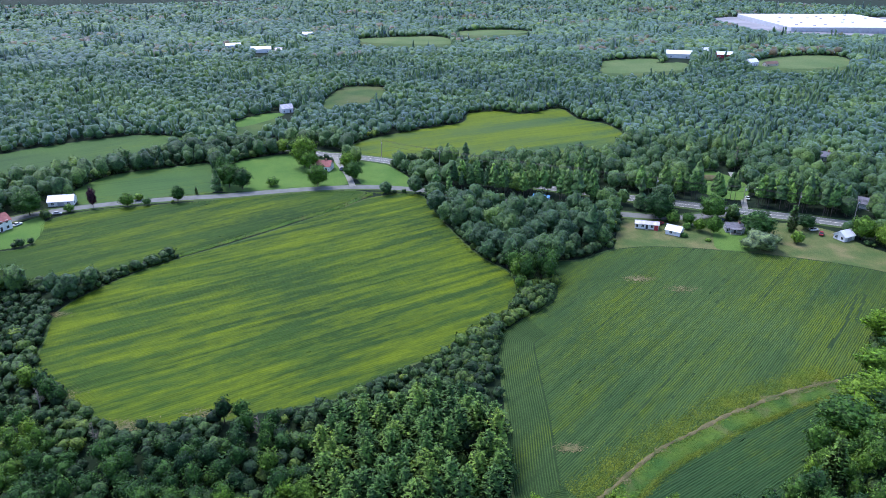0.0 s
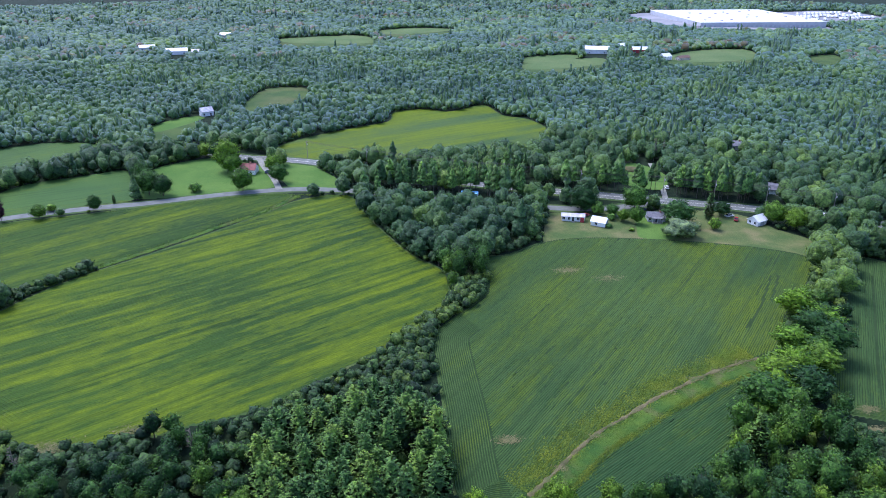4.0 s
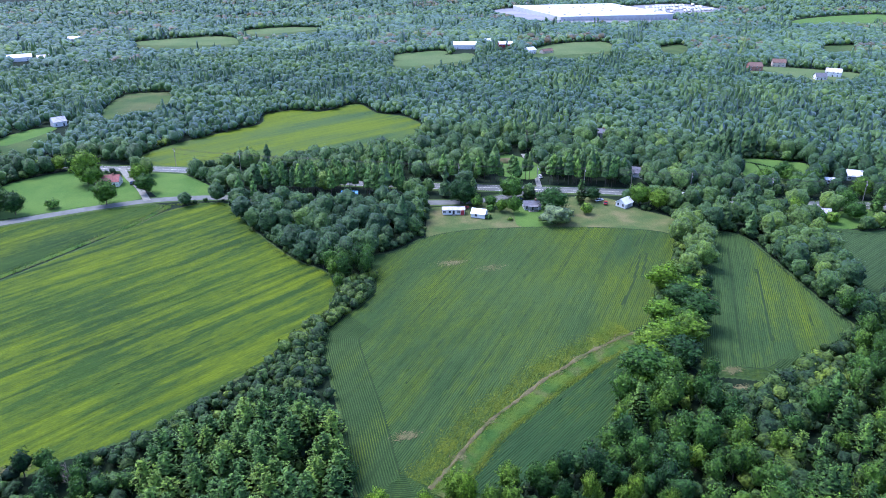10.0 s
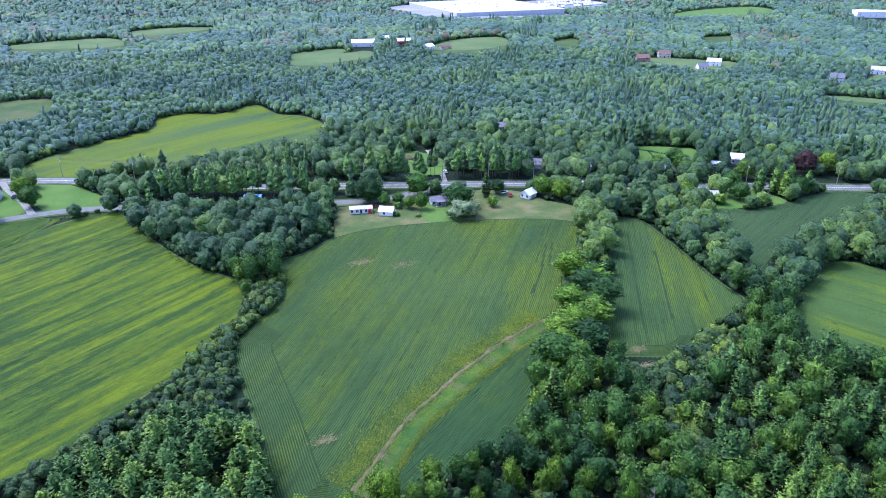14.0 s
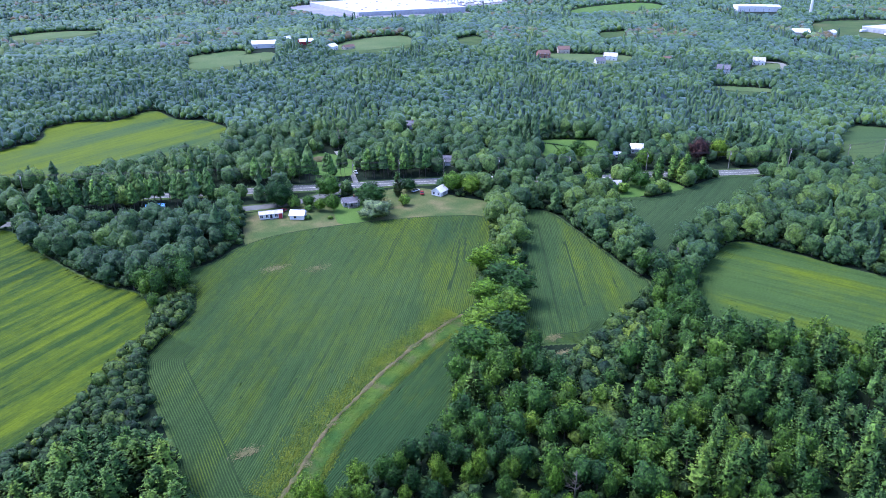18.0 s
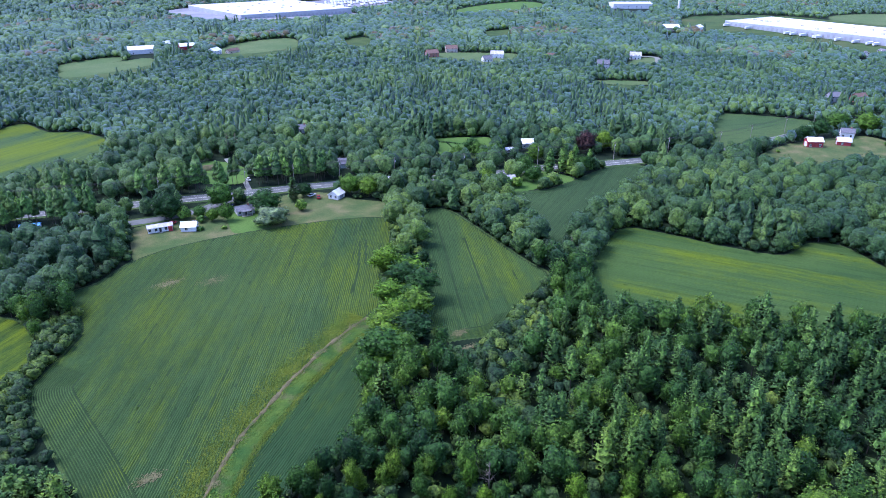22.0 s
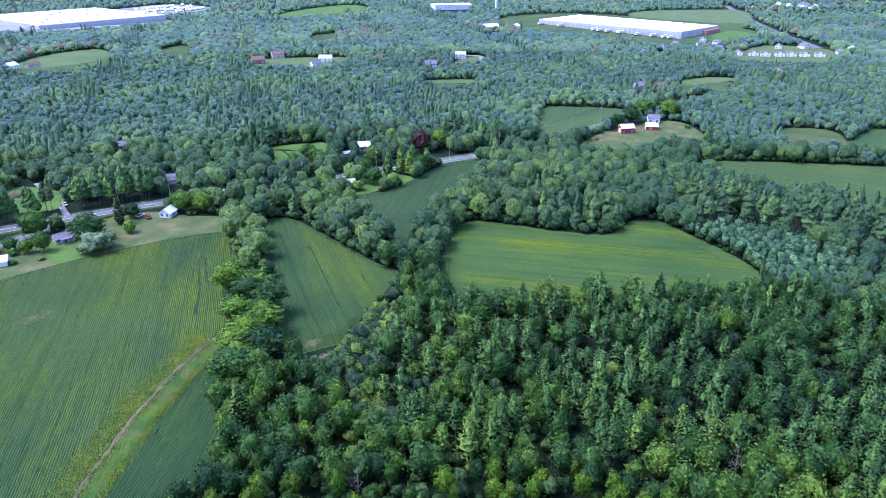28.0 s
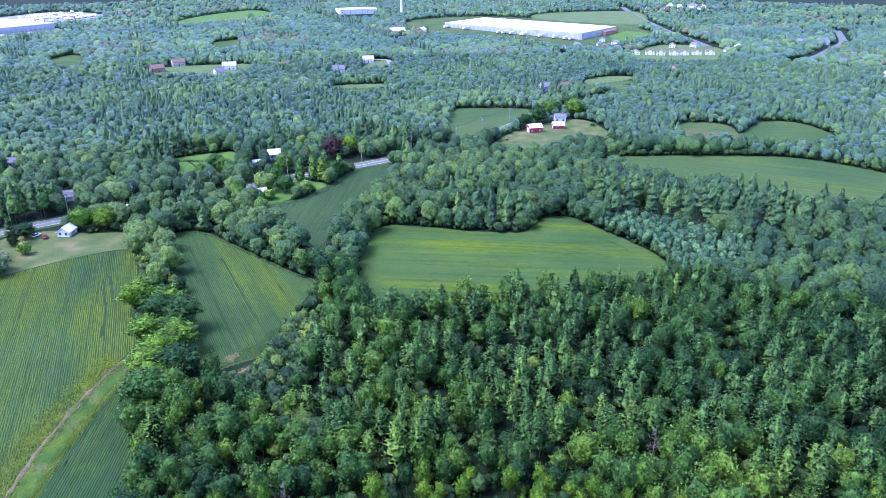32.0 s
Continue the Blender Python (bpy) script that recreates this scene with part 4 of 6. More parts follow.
def warehouse(label, x, y, turn, w, d, h, docks, office=False):
    """A vast flat-roofed shed: walls, parapet, roof with units on it, rows of dock doors."""
    ob = thing("warehouse", pose(x, y, float(lie(x, y)), 0, 0, turn), label, "warehouse")
    wall = part("wall", box(bmesh.new(), -w / 2, -d / 2, -3, w / 2, d / 2, h), shade_wall, ob, "panel walls coloured grey-blue for their shade")
    roof = part("roof", box(bmesh.new(), -w / 2 + 0.6, -d / 2 + 0.6, h + 0.01, w / 2 - 0.6, d / 2 - 0.6, h + 0.25), white_roof, ob, "bright white membrane roof")
    for a in ((-w / 2, -d / 2, w / 2, -d / 2 + 0.6), (-w / 2, d / 2 - 0.6, w / 2, d / 2), (-w / 2, -d / 2 + 0.6, -w / 2 + 0.6, d / 2 - 0.6), (w / 2 - 0.6, -d / 2 + 0.6, w / 2, d / 2 - 0.6)):
        part("parapet", box(bmesh.new(), a[0], a[1], h, a[2], a[3], h + 0.8), white_wall, ob)
    rng = random.Random(int(w))
    for i in range(18):
        ux, uy = rng.uniform(-w * 0.45, w * 0.45), rng.uniform(-d * 0.4, d * 0.4)
        part("roof_unit", box(bmesh.new(), ux - 2, uy - 1.5, h + 0.25, ux + 2, uy + 1.5, h + 2.0, 0.1), rust_roof, roof)
    for i in range(docks):
        dx = -w * 0.42 + w * 0.84 * i / (docks - 1)
        part("dock_door", box(bmesh.new(), dx - 1.8, -d / 2 - 0.15, 0.8, dx + 1.8, -d / 2 - 0.004, 4.8), grey_wall, wall)
    if office:
        part("office_block", box(bmesh.new(), w / 2 - 16, d / 2 - 46, -3, w / 2 + 6, d / 2 - 4, h - 2.5), brick_wall, ob, "red brick office corner")
    return ob


warehouse("huge white flat-roofed warehouse in the distance", 632, 1222, -2, 206, 232, 9, 24)
warehouse("long white flat-roofed warehouse in the distance", 1053, 427, -98.5, 238, 108, 7.5, 28, True)
house("factory", "white factory building among distant trees", 1150, 815, -40, 70, 40, 9, 1.5, white_wall, white_roof, "factory", 2, 6, False, up=0)


def trailer_box(m, paint):
    ob = thing("lorry_trailer", m, "white box lorry trailer parked in the yard", "trailer", "parked lorry trailers")
    part("box", box(bmesh.new(), -6.8, -1.3, 1.1, 6.8, 1.3, 4.0, 0.05), paint, ob)
    part("chassis", box(bmesh.new(), -6.4, -0.5, 0.8, 6.4, 0.5, 1.09), dark_metal, ob)
    for x in (-5.6, -4.3):
        for s in (-1.0, 1.0):
            part("wheel", rod(bmesh.new(), (x, s - 0.2, 0.5), (x, s + 0.2, 0.5), 0.5, 0.5, 10), tyre_mat, ob)
    part("landing_leg", box(bmesh.new(), 3.6, -0.8, 0, 3.8, 0.8, 0.8), dark_metal, ob)
    return ob


first = trailer_box(pose(752, 1220, float(lie(752, 1220)) + 0.7, 0, 0, 77), white_wall)
rng = random.Random(4)
for row in range(4):
    for n in range(20):
        x, y = 752 + n * 8.6 + row * 6, 1220 + n * 1.6 + row * 36 - (16 if row > 1 else 0)
        if rng.random() > 0.25 and (row, n) != (0, 0):
            copy_thing(first, pose(x, y, float(lie(x, y)) + 0.7, 0, 0, 77 + rng.uniform(-3, 3)))
# lorries backed up to the docks of the long warehouse
for n in range(50):
    if rng.random() < 0.24:
        a, out = 108 - n * 4.4, 62 + rng.uniform(0, 1.5)
        q = math.radians(-98.5)
        x, y = 1053 - a * math.cos(q) + out * math.sin(q), 427 - a * math.sin(q) - out * math.cos(q)
        copy_thing(first, pose(x, y, float(lie(x, y)) + 0.6, 0, 0, -8.5 + rng.uniform(-1, 1)))


def water_tower(x, y):
    ob = thing("water_tower", pose(x, y, float(lie(x, y))), "tall white water tower with a swollen tank", "water tower")
    part("shaft", rod(bmesh.new(), (0, 0, -1), (0, 0, 40), 2.4, 1.7, 14), white_wall, ob)
    b = bmesh.new()
    bmesh.ops.create_uvsphere(b, u_segments=18, v_segments=10, radius=6, matrix=pose(0, 0, 43) @ Matrix.Diagonal((1, 1, 0.75, 1)))
    part("tank", b, white_wall, ob)
    part("walkway", rod(bmesh.new(), (0, 0, 39.2), (0, 0, 39.5), 4.2, 4.2, 18), rust_roof, ob)


water_tower(1140, 708)


def car(x, y, turn, paint, label):
    ob = thing("car", pose(x, y, float(lie(x, y)) + 0.16, 0, 0, turn), label, "car")
    b = box(bmesh.new(), -2.25, -0.9, 0.35, 2.25, 0.9, 0.95, 0.12)
    body = part("body", b, paint, ob)
    b = bmesh.new()
    pts = [(-1.5, 0.82, 0.95), (1.1, 0.82, 0.95), (0.6, 0.68, 1.5), (-1.1, 0.68, 1.5)]
    lo = [b.verts.new(p) for p in pts]
    hi = [b.verts.new((p[0], -p[1], p[2])) for p in pts]
    b.faces.new(lo)
    b.faces.new(hi[::-1])
    for i in range(4):
        b.faces.new([lo[i], hi[i], hi[(i + 1) % 4], lo[(i + 1) % 4]])
    bmesh.ops.recalc_face_normals(b, faces=b.faces)
    part("cabin", b, glass, ob, "dark windows")
    part("roof_panel", box(bmesh.new(), -1.05, -0.66, 1.5, 0.55, 0.66, 1.56, 0.02), paint, ob)
    for wx in (-1.4, 1.4):
        for s in (-0.82, 0.82):
            w = part("wheel", rod(bmesh.new(), (wx, s - 0.1, 0.33), (wx, s + 0.1, 0.33), 0.33, 0.33, 12), tyre_mat, ob)
            part("rim", rod(bmesh.new(), (wx, s - 0.11, 0.33), (wx, s + 0.11, 0.33), 0.19, 0.19, 10), CAR_PAINTS[1], w)
    for s in (-0.6, 0.6):
        part("headlight", box(bmesh.new(), 2.2, s - 0.18, 0.62, 2.28, s + 0.18, 0.8, 0.02), ceramic, body)
    FREE_SPOTS.append((x, y, 4))


for args in ((-188, 323, 20, CAR_PAINTS[1], "silver car parked beside a farmhouse"), (-199, 308, 70, CAR_PAINTS[0], "white car parked beside a farmhouse"), (101, 307.5, 30, CAR_PAINTS[3], "red car parked beside a mobile home"),
             (131, 313, 20, CAR_PAINTS[2], "dark blue car parked beside a bungalow"), (157, 345, 78, CAR_PAINTS[0], "white car on a gravel lane"), (171, 296, 60, CAR_PAINTS[3], "red car parked beside a white shed"),
             (-59, 397, 80, CAR_PAINTS[2], "dark blue car on a house drive"), (228, 421, 30, CAR_PAINTS[1], "silver car at a house in the woods"), (170, 301, 10, CAR_PAINTS[0], "white van-like car beside a tree")):
    car(*args)


# ---- power poles and cables ----
def power_pole(x, y, turn, tall=11.0):
    ob = thing("power_pole", pose(x, y, float(lie(x, y)), 0, 0, turn), "weathered wooden power pole with a crossarm", "power pole", "power poles along the highway")
    part("pole", rod(bmesh.new(), (0, 0, -0.5), (0, 0, tall), 0.20, 0.13, 8), wood_pole, ob)
    arm = part("crossarm", box(bmesh.new(), -0.07, -1.3, tall - 0.9, 0.07, 1.3, tall - 0.75), wood_pole, ob)
    for s in (-1.2, 0, 1.2):
        part("insulator", rod(bmesh.new(), (0, s, tall - 0.75), (0, s, tall - 0.45), 0.07, 0.05, 6), ceramic, arm)
    part("transformer", rod(bmesh.new(), (0.35, 0, tall - 2.6), (0.35, 0, tall - 1.7), 0.25, 0.25, 10), rust_roof, ob)
    FREE_SPOTS.append((x, y, 3.0))


POLES = [(-38, 425), (-2, 402), (34, 381), (72, 363), (110, 347), (150, 333.5), (173, 324), (196, 315), (222, 300), (256, 281), (297, 263), (339, 241), (372, 226), (410, 214), (441, 210), (480, 206), (512, 201)]
for (x, y), (x1, y1) in zip(POLES, POLES[1:] + [(540, 195)]):
    power_pole(x, y, math.degrees(math.atan2(y1 - y, x1 - x)))


def cables(points, tall, offsets, radius=0.055):
    """Three sagging wires from pole to pole, in one mesh."""
    s = Soup()
    for (x0, y0), (x1, y1) in zip(points, points[1:]):
        t = np.linspace(0, 1, 10)
        nx, ny = -(y1 - y0), x1 - x0
        l = math.hypot(nx, ny)
        for o, z in offsets:
            x, y = x0 + (x1 - x0) * t + nx / l * o, y0 + (y1 - y0) * t + ny / l * o
            h = float(lie(x0, y0)) * (1 - t) + float(lie(x1, y1)) * t + z + tall - 4 * 0.7 * t * (1 - t)
            ring = [np.c_[x + nx / l * radius * a, y + ny / l * radius * a, h + radius * b] for a, b in ((1, -0.6), (0, 1), (-1, -0.6), (1, -0.6))]
            s.ribbon(*ring)
    return s


wires = thing("power_line", Matrix(), "black cables sagging between the power poles", "power line")
for ends in zip(POLES, POLES[1:]):
    for offset in ((-1.2, -0.45), (0, -0.45), (1.2, -0.45), (0.3, -3.2)):
        new("cable", cables(ends, 11.0, (offset,)).mesh("cable", [wire_mat])).parent = wires

# a heap of earth by the pine wood
b = bmesh.new()
bmesh.ops.create_icosphere(b, subdivisions=3, radius=1)
for v in b.verts:
    v.co = Vector((v.co.x * 6.5, v.co.y * 4.2, max(-0.2, v.co.z * 2.2) + 0.35 * noise.noise(v.co * 2.5)))
me = bpy.data.meshes.new("earth_mound")
b.to_mesh(me)
b.free()
me.materials.append(bare_soil)
mound = tagged(new("earth_mound", me), "heap of pale brown earth beside the pines", "earth mound")
mound.location = (149, 379, float(lie(149, 379)))
FREE_SPOTS.append((149, 376, 11))
FREE_SPOTS += [(145, 368, 10), (141, 358, 8), (138, 349, 6), (-49, 163, 4.5)]

# ---- trees ----
def icos(sub):
    b = bmesh.new()
    bmesh.ops.create_icosphere(b, subdivisions=sub, radius=1)
    b.verts.ensure_lookup_table()
    v = np.array([x.co[:] for x in b.verts])
    t = np.array([[x.index for x in f.verts] for f in b.faces])
    b.free()
    return v, t


ICO = {s: icos(s) for s in (1, 2, 3)}


def unit(v):
    return v / (np.linalg.norm(v, axis=-1, keepdims=True) + 1e-9)


def cards(pos, nrm, size, rng, along=None):
    """Small leaf sprays at the points, facing about the given way; along: the way they point."""
    n = len(pos)
    nrm = unit(nrm + rng.normal(0, 0.42 if size < 0.5 else 0.3, (n, 3)))
    a = unit(np.cross(nrm, rng.normal(0, 1, (n, 3)) if along is None else np.cross(along, nrm) + rng.normal(0, 0.35, (n, 3))))
    if along is not None:
        a = unit(along + rng.normal(0, 0.30, (n, 3)))
    b = unit(np.cross(nrm, a))
    s = (size * rng.uniform(0.6, 1.3, n))[:, None]
    if along is None:
        v = np.stack([pos + a * s, pos - a * s * 0.6 + b * s * 0.8, pos - a * s * 0.6 - b * s * 0.8 - nrm * s * 0.3], 1).reshape(-1, 3)
    else:
        v = np.stack([pos + a * s * 1.15 - [0, 0, 0.12] * s, pos - a * s * 0.5 + b * s * 0.55, pos - a * s * 0.5 - b * s * 0.55], 1).reshape(-1, 3)
    return v, np.arange(n * 3).reshape(n, 3)


def tube(a, b, r0, r1, sides=5):
    a, b = np.array(a, float), np.array(b, float)
    w = unit(b - a)
    u = unit(np.cross(w, [0.3, 0.9, 0.1]))
    q = np.cross(w, u)
    ang = np.linspace(0, 2 * np.pi, sides, endpoint=False)
    ring = np.cos(ang)[:, None] * u + np.sin(ang)[:, None] * q
    v = np.concatenate([a + ring * r0, b + ring * r1])
    i = np.arange(sides)
    j = (i + 1) % sides
    return v, np.concatenate([np.c_[i, j, j + sides], np.c_[i, j + sides, i + sides]])


def join(pieces):
    v, t, n = [], [], 0
    if not pieces:
        return np.zeros((0, 3)), np.zeros((0, 3), int)
    for a, b in pieces:
        v.append(a)
        t.append(np.asarray(b) + n)
        n += len(a)
    return np.concatenate(v), np.concatenate(t)


def hull(way, start, centres, radii):
    """Where rays from a point leave the outermost of many swellings, and the normal there."""
    q = (start - centres[None]) / radii[None]
    d = way[:, None] / radii[None]
    a, b, c = (d * d).sum(2), (d * q).sum(2), (q * q).sum(2) - 1
    disc = b * b - a * c
    far = np.where(disc > 0, (-b + np.sqrt(np.maximum(disc, 0))) / a, -1)
    best = far.argmax(1)
    r = np.maximum(far.max(1), 0.05)
    p = start + way * r[:, None]
    return p, unit((p - centres[best]) / radii[best] ** 2)


def broad_tree(seed, h, r, lobes, sub, clumps, size, limbs=0, low=0.10, lift=0.0, heart=0.95):
    """A broadleaf tree: trunk with limbs, and a crown of many leafy swellings with loose sprays of leaves on them."""
    rng = np.random.default_rng(seed)
    mid, half = h * (0.97 + low) / 2, h * (0.97 - low) / 2
    centres, radii = [np.array([0, 0, mid])], [np.array([r * 0.70, r * 0.70, half * 0.84])]
    lean = rng.normal(0, 0.12 * r, 2)
    for i in range(lobes):
        a = i * 2.4 + rng.uniform(-0.5, 0.5)
        f = 1 - 1.75 * ((i + 0.4) / lobes) + rng.uniform(-0.12, 0.12)
        q = r * rng.uniform(0.70, 1.15) * (lobes ** -0.38)
        ring = math.sqrt(max(0.03, 1 - f * f)) * rng.uniform(0.80, 1.08)
        centres.append(np.array([ring * math.cos(a) * (r - q * 0.55) + lean[0] * f, ring * math.sin(a) * (r - q * 0.55) + lean[1] * f, mid + f * (half - q * 0.75)]))
        radii.append(np.array([q, q, q * rng.uniform(0.8, 1.1)]))
    centres, radii = np.array(centres), np.array(radii)
    start = np.array([0, 0, mid])
    way = unit(ICO[sub][0] * [1, 1, 1.0] + rng.normal(0, 0.06 if sub > 2 else 0.0, ICO[sub][0].shape))
    if sub == 1:
        way = way @ np.array(Euler((0.55, 0.2, seed * 1.7)).to_matrix()).T
    p, soft = hull(way, start, centres, radii)
    p = start + (p - start) * rng.uniform(heart - 0.05, heart + 0.05, (len(p), 1))
    crown, normals = [(p, ICO[sub][1])], [soft]
    if clumps:
        d = rng.normal(0, 1, (clumps, 3))
        d[:, 2] = d[:, 2] * 0.9 + 0.40
        d = unit(d)
        q, nq = hull(d, start, centres, radii)
        out = start + (q - start) * rng.uniform(heart - 0.02, 1.08, (clumps, 1))
        crown.append(cards(out, nq + [0, 0, 0.2], size, rng))
        normals.append(np.repeat(unit(nq + rng.normal(0, 0.5, nq.shape)), 3, 0))
    k = 0.018 * h
    if low == 0 and sub == 1 and h > 9:      # a far crown down to the ground hides its stem
        wood = []
    else:
        wood = [tube((0, 0, -0.4), (0.1 * rng.normal(), 0.1 * rng.normal(), h * 0.55), k, k * 0.5, 6 if limbs else 3)]
    for i in range(limbs):
        wood.append(tube((0, 0, h * rng.uniform(0.25, 0.45)), centres[1 + i % lobes], k * 0.5, k * 0.15, 4))
    v, t = join(crown)
    soft = np.concatenate(normals)
    return (v, t), join(wood), unit(soft + unit(v - start) * 0.35 + [0, 0, lift] + rng.normal(0, 0.13 if sub > 1 else 0.06, v.shape))


def tiered_pine(seed, h, r, tiers, rings, sides, clumps, size, low=0.15):
    """A pine seen from farther off: tier upon tier of rounded boughs round the trunk."""
    rng = np.random.default_rng(seed)
    zb = h * low
    C, R = [], []
    for i in range(tiers):
        f = (i + rng.uniform(0.1, 0.6)) / tiers
        z = zb + (h - zb) * f
        span = r * (1 - f) ** 0.7 * min(1.0, 0.6 + 1.8 * f) * rng.uniform(0.85, 1.12) + 0.25
        for j in range(5):
            a = (j + rng.uniform(-0.25, 0.25)) * 2 * math.pi / 5 + i * 1.1
            q = span * rng.uniform(0.36, 0.52)
            o = span * rng.uniform(0.5, 0.72)
            C.append((o * math.cos(a), o * math.sin(a), z + rng.uniform(-0.3, 0.3) * (h - zb) / tiers))
            R.append((q, q, (h - zb) / tiers * rng.uniform(0.40, 0.62)))
    C, R = np.array(C), np.array(R)

    def skin(z, a):
        w = np.c_[np.cos(a), np.sin(a)]
        k = np.maximum(0, 1 - ((z[:, None] - C[None, :, 2]) / R[None, :, 2]) ** 2)
        rr = R[None, :, 0] * np.sqrt(k)
        along = w @ C[:, :2].T
        disc = rr ** 2 - (C[:, :2] ** 2).sum(1)[None] + along ** 2
        far = np.where((disc > 0) & (rr > 0), along + np.sqrt(np.maximum(disc, 0)), 0)
        f = np.clip((z - zb) / (h - zb), 0, 1)
        rad = np.maximum(far.max(1), r * 0.30 * (1 - f) + 0.08)
        p = np.c_[w * rad[:, None], z]
        b = far.argmax(1)
        n = np.where((far.max(1) > 0.3)[:, None], unit((p - C[b]) / R[b] ** 2), np.c_[w, np.full(len(z), 0.3)])
        return p, unit(n + [0, 0, 0.55])
    zz, aa = np.meshgrid(np.linspace(zb, h * 0.985, rings), np.arange(sides) * 2 * math.pi / sides, indexing="ij")
    zz, aa = zz + rng.uniform(-0.3, 0.3, zz.shape) * (h - zb) / rings, aa + rng.uniform(-0.3, 0.3, aa.shape) * 2 * math.pi / sides
    p, n = skin(zz.ravel(), aa.ravel())
    i = np.arange((rings - 1) * sides)
    j = i // sides * sides + (i + 1) % sides
    t = np.concatenate([np.c_[i, j, j + sides], np.c_[i, j + sides, i + sides]])
    tip = len(p)
    p, n = np.r_[p, [(0, 0, h * 1.03)]], np.r_[n, [(0, 0, 1.0)]]
    i = np.arange(sides)
    t = np.r_[t, np.c_[(rings - 1) * sides + i, (rings - 1) * sides + (i + 1) % sides, np.full(sides, tip)]]
    crown, normals = [(p, t)], [n]
    if clumps:
        z, a = zb + (h - zb) * rng.uniform(0, 1, clumps) ** 1.2, rng.uniform(0, 6.283, clumps)
        q, nq = skin(z, a)
        crown.append(cards(q * [1.04, 1.04, 1], nq, size, rng, unit(np.c_[np.cos(a), np.sin(a), np.full(clumps, 0.2)])))
        normals.append(np.repeat(nq, 3, 0))
    v, t = join(crown)
    return (v, t), join([tube((0, 0, -0.4), (0, 0, h * 0.9), 0.010 * h, 0.05, 4)]), unit(np.concatenate(normals) + rng.normal(0, 0.12, v.shape))


def pine_tree(seed, h, r, whorls, branches, tufts, size, low=0.35, wide=0.20):
    """A white pine: a straight trunk and loose whorls of upturned boughs, each a flat mass with tufts of needles."""
    rng = np.random.default_rng(seed)
    zb = h * low
    boughs, soft, tp, tn, ta = [], [], [], [], []
    up = np.array([0, 0, 1.0])
    for i in range(whorls):
        f = (i + rng.uniform(0, 0.6)) / whorls
        z = zb + (h * 0.97 - zb) * f
        span = r * (1 - f) ** 0.75 * min(1.0, 0.55 + 1.9 * f) * rng.uniform(0.78, 1.12)
        for j in range(branches):
            a = (j + rng.uniform(-0.22, 0.22)) * 2 * math.pi / branches + i * 1.1
            l = span * rng.uniform(0.60, 1.20) + 0.35
            out, side = np.array([math.cos(a), math.sin(a), 0]), np.array([-math.sin(a), math.cos(a), 0])
            lift = l * (rng.uniform(-0.12, 0.16) + 0.42 * f)
            root = np.array([0, 0, z + rng.uniform(-0.3, 0.3) * (h - zb) / whorls])
            tip = root + out * l + up * lift
            midp = root + out * l * 0.62 + up * lift * 0.45
            wd, th = l * wide * rng.uniform(0.8, 1.25), 0.10 + 0.07 * l
            v = np.array([root + out * l * 0.12, midp + side * wd, tip, midp - side * wd, midp + up * th, midp - up * th])
            boughs.append((v, np.array([(0, 4, 3), (3, 4, 2), (2, 4, 1), (1, 4, 0), (3, 5, 0), (2, 5, 3), (1, 5, 2), (0, 5, 1)])))
            soft += [up, side * 0.7 + up * 0.6, out * 0.7 + up * 0.6, -side * 0.7 + up * 0.6, up + out * 0.2, -up]
            for k in range(tufts):
                s = 0.25 + 0.80 * ((k + rng.uniform(0, 1)) / tufts) ** 0.7
                o = rng.uniform(-1.25, 1.25) * wd * (1.15 - abs(s - 0.62))
                tp.append(root + out * l * s + side * o + up * (lift * s * s + rng.uniform(0.0, 1.3) * th))
                tn.append(up + side * 0.55 * o / wd + out * 0.35 * s)
                ta.append(out + side * np.sign(o) * 0.8 + up * 0.25)
    boughs.append((np.array([[0, 0, h * 0.90], [0.32, 0.1, h * 0.945], [0, 0, h * 1.02], [-0.28, 0.2, h * 0.945]]), np.array([[0, 1, 2], [0, 2, 3]])))
    soft += [up, up, up, up]
    soft = np.array(soft)
    if tp:
        boughs.append(cards(np.array(tp), np.array(tn), size, rng, unit(np.array(ta))))
        soft = np.concatenate([soft, np.repeat(np.array(tn), 3, 0)])
    k = 0.009 * h
    v, t = join(boughs)
    soft = unit(soft + np.c_[v[:, :2] / r * 0.35, np.zeros(len(v))] + rng.normal(0, 0.16, v.shape))
    return (v, t), join([tube((0, 0, -0.4), (0, 0, h * 0.97), k, 0.05, 6 if tufts > 3 else 3)]), soft


def dense_pine(seed, h, r, whorls, branches, tufts, size, low, wide, rings, sides):
    """A white pine with a close heart of needles inside its spreading boughs."""
    (v0, t0), wood, n0 = pine_tree(seed, h, r, whorls, branches, tufts, size, low, wide)
    (v1, t1), _, n1 = tiered_pine(seed + 500, h * 0.95, r * 0.64, whorls // 2, rings, sides, 0, 1, low)
    return join([(v0, t0), (v1, t1)]), wood, np.concatenate([n0, n1])


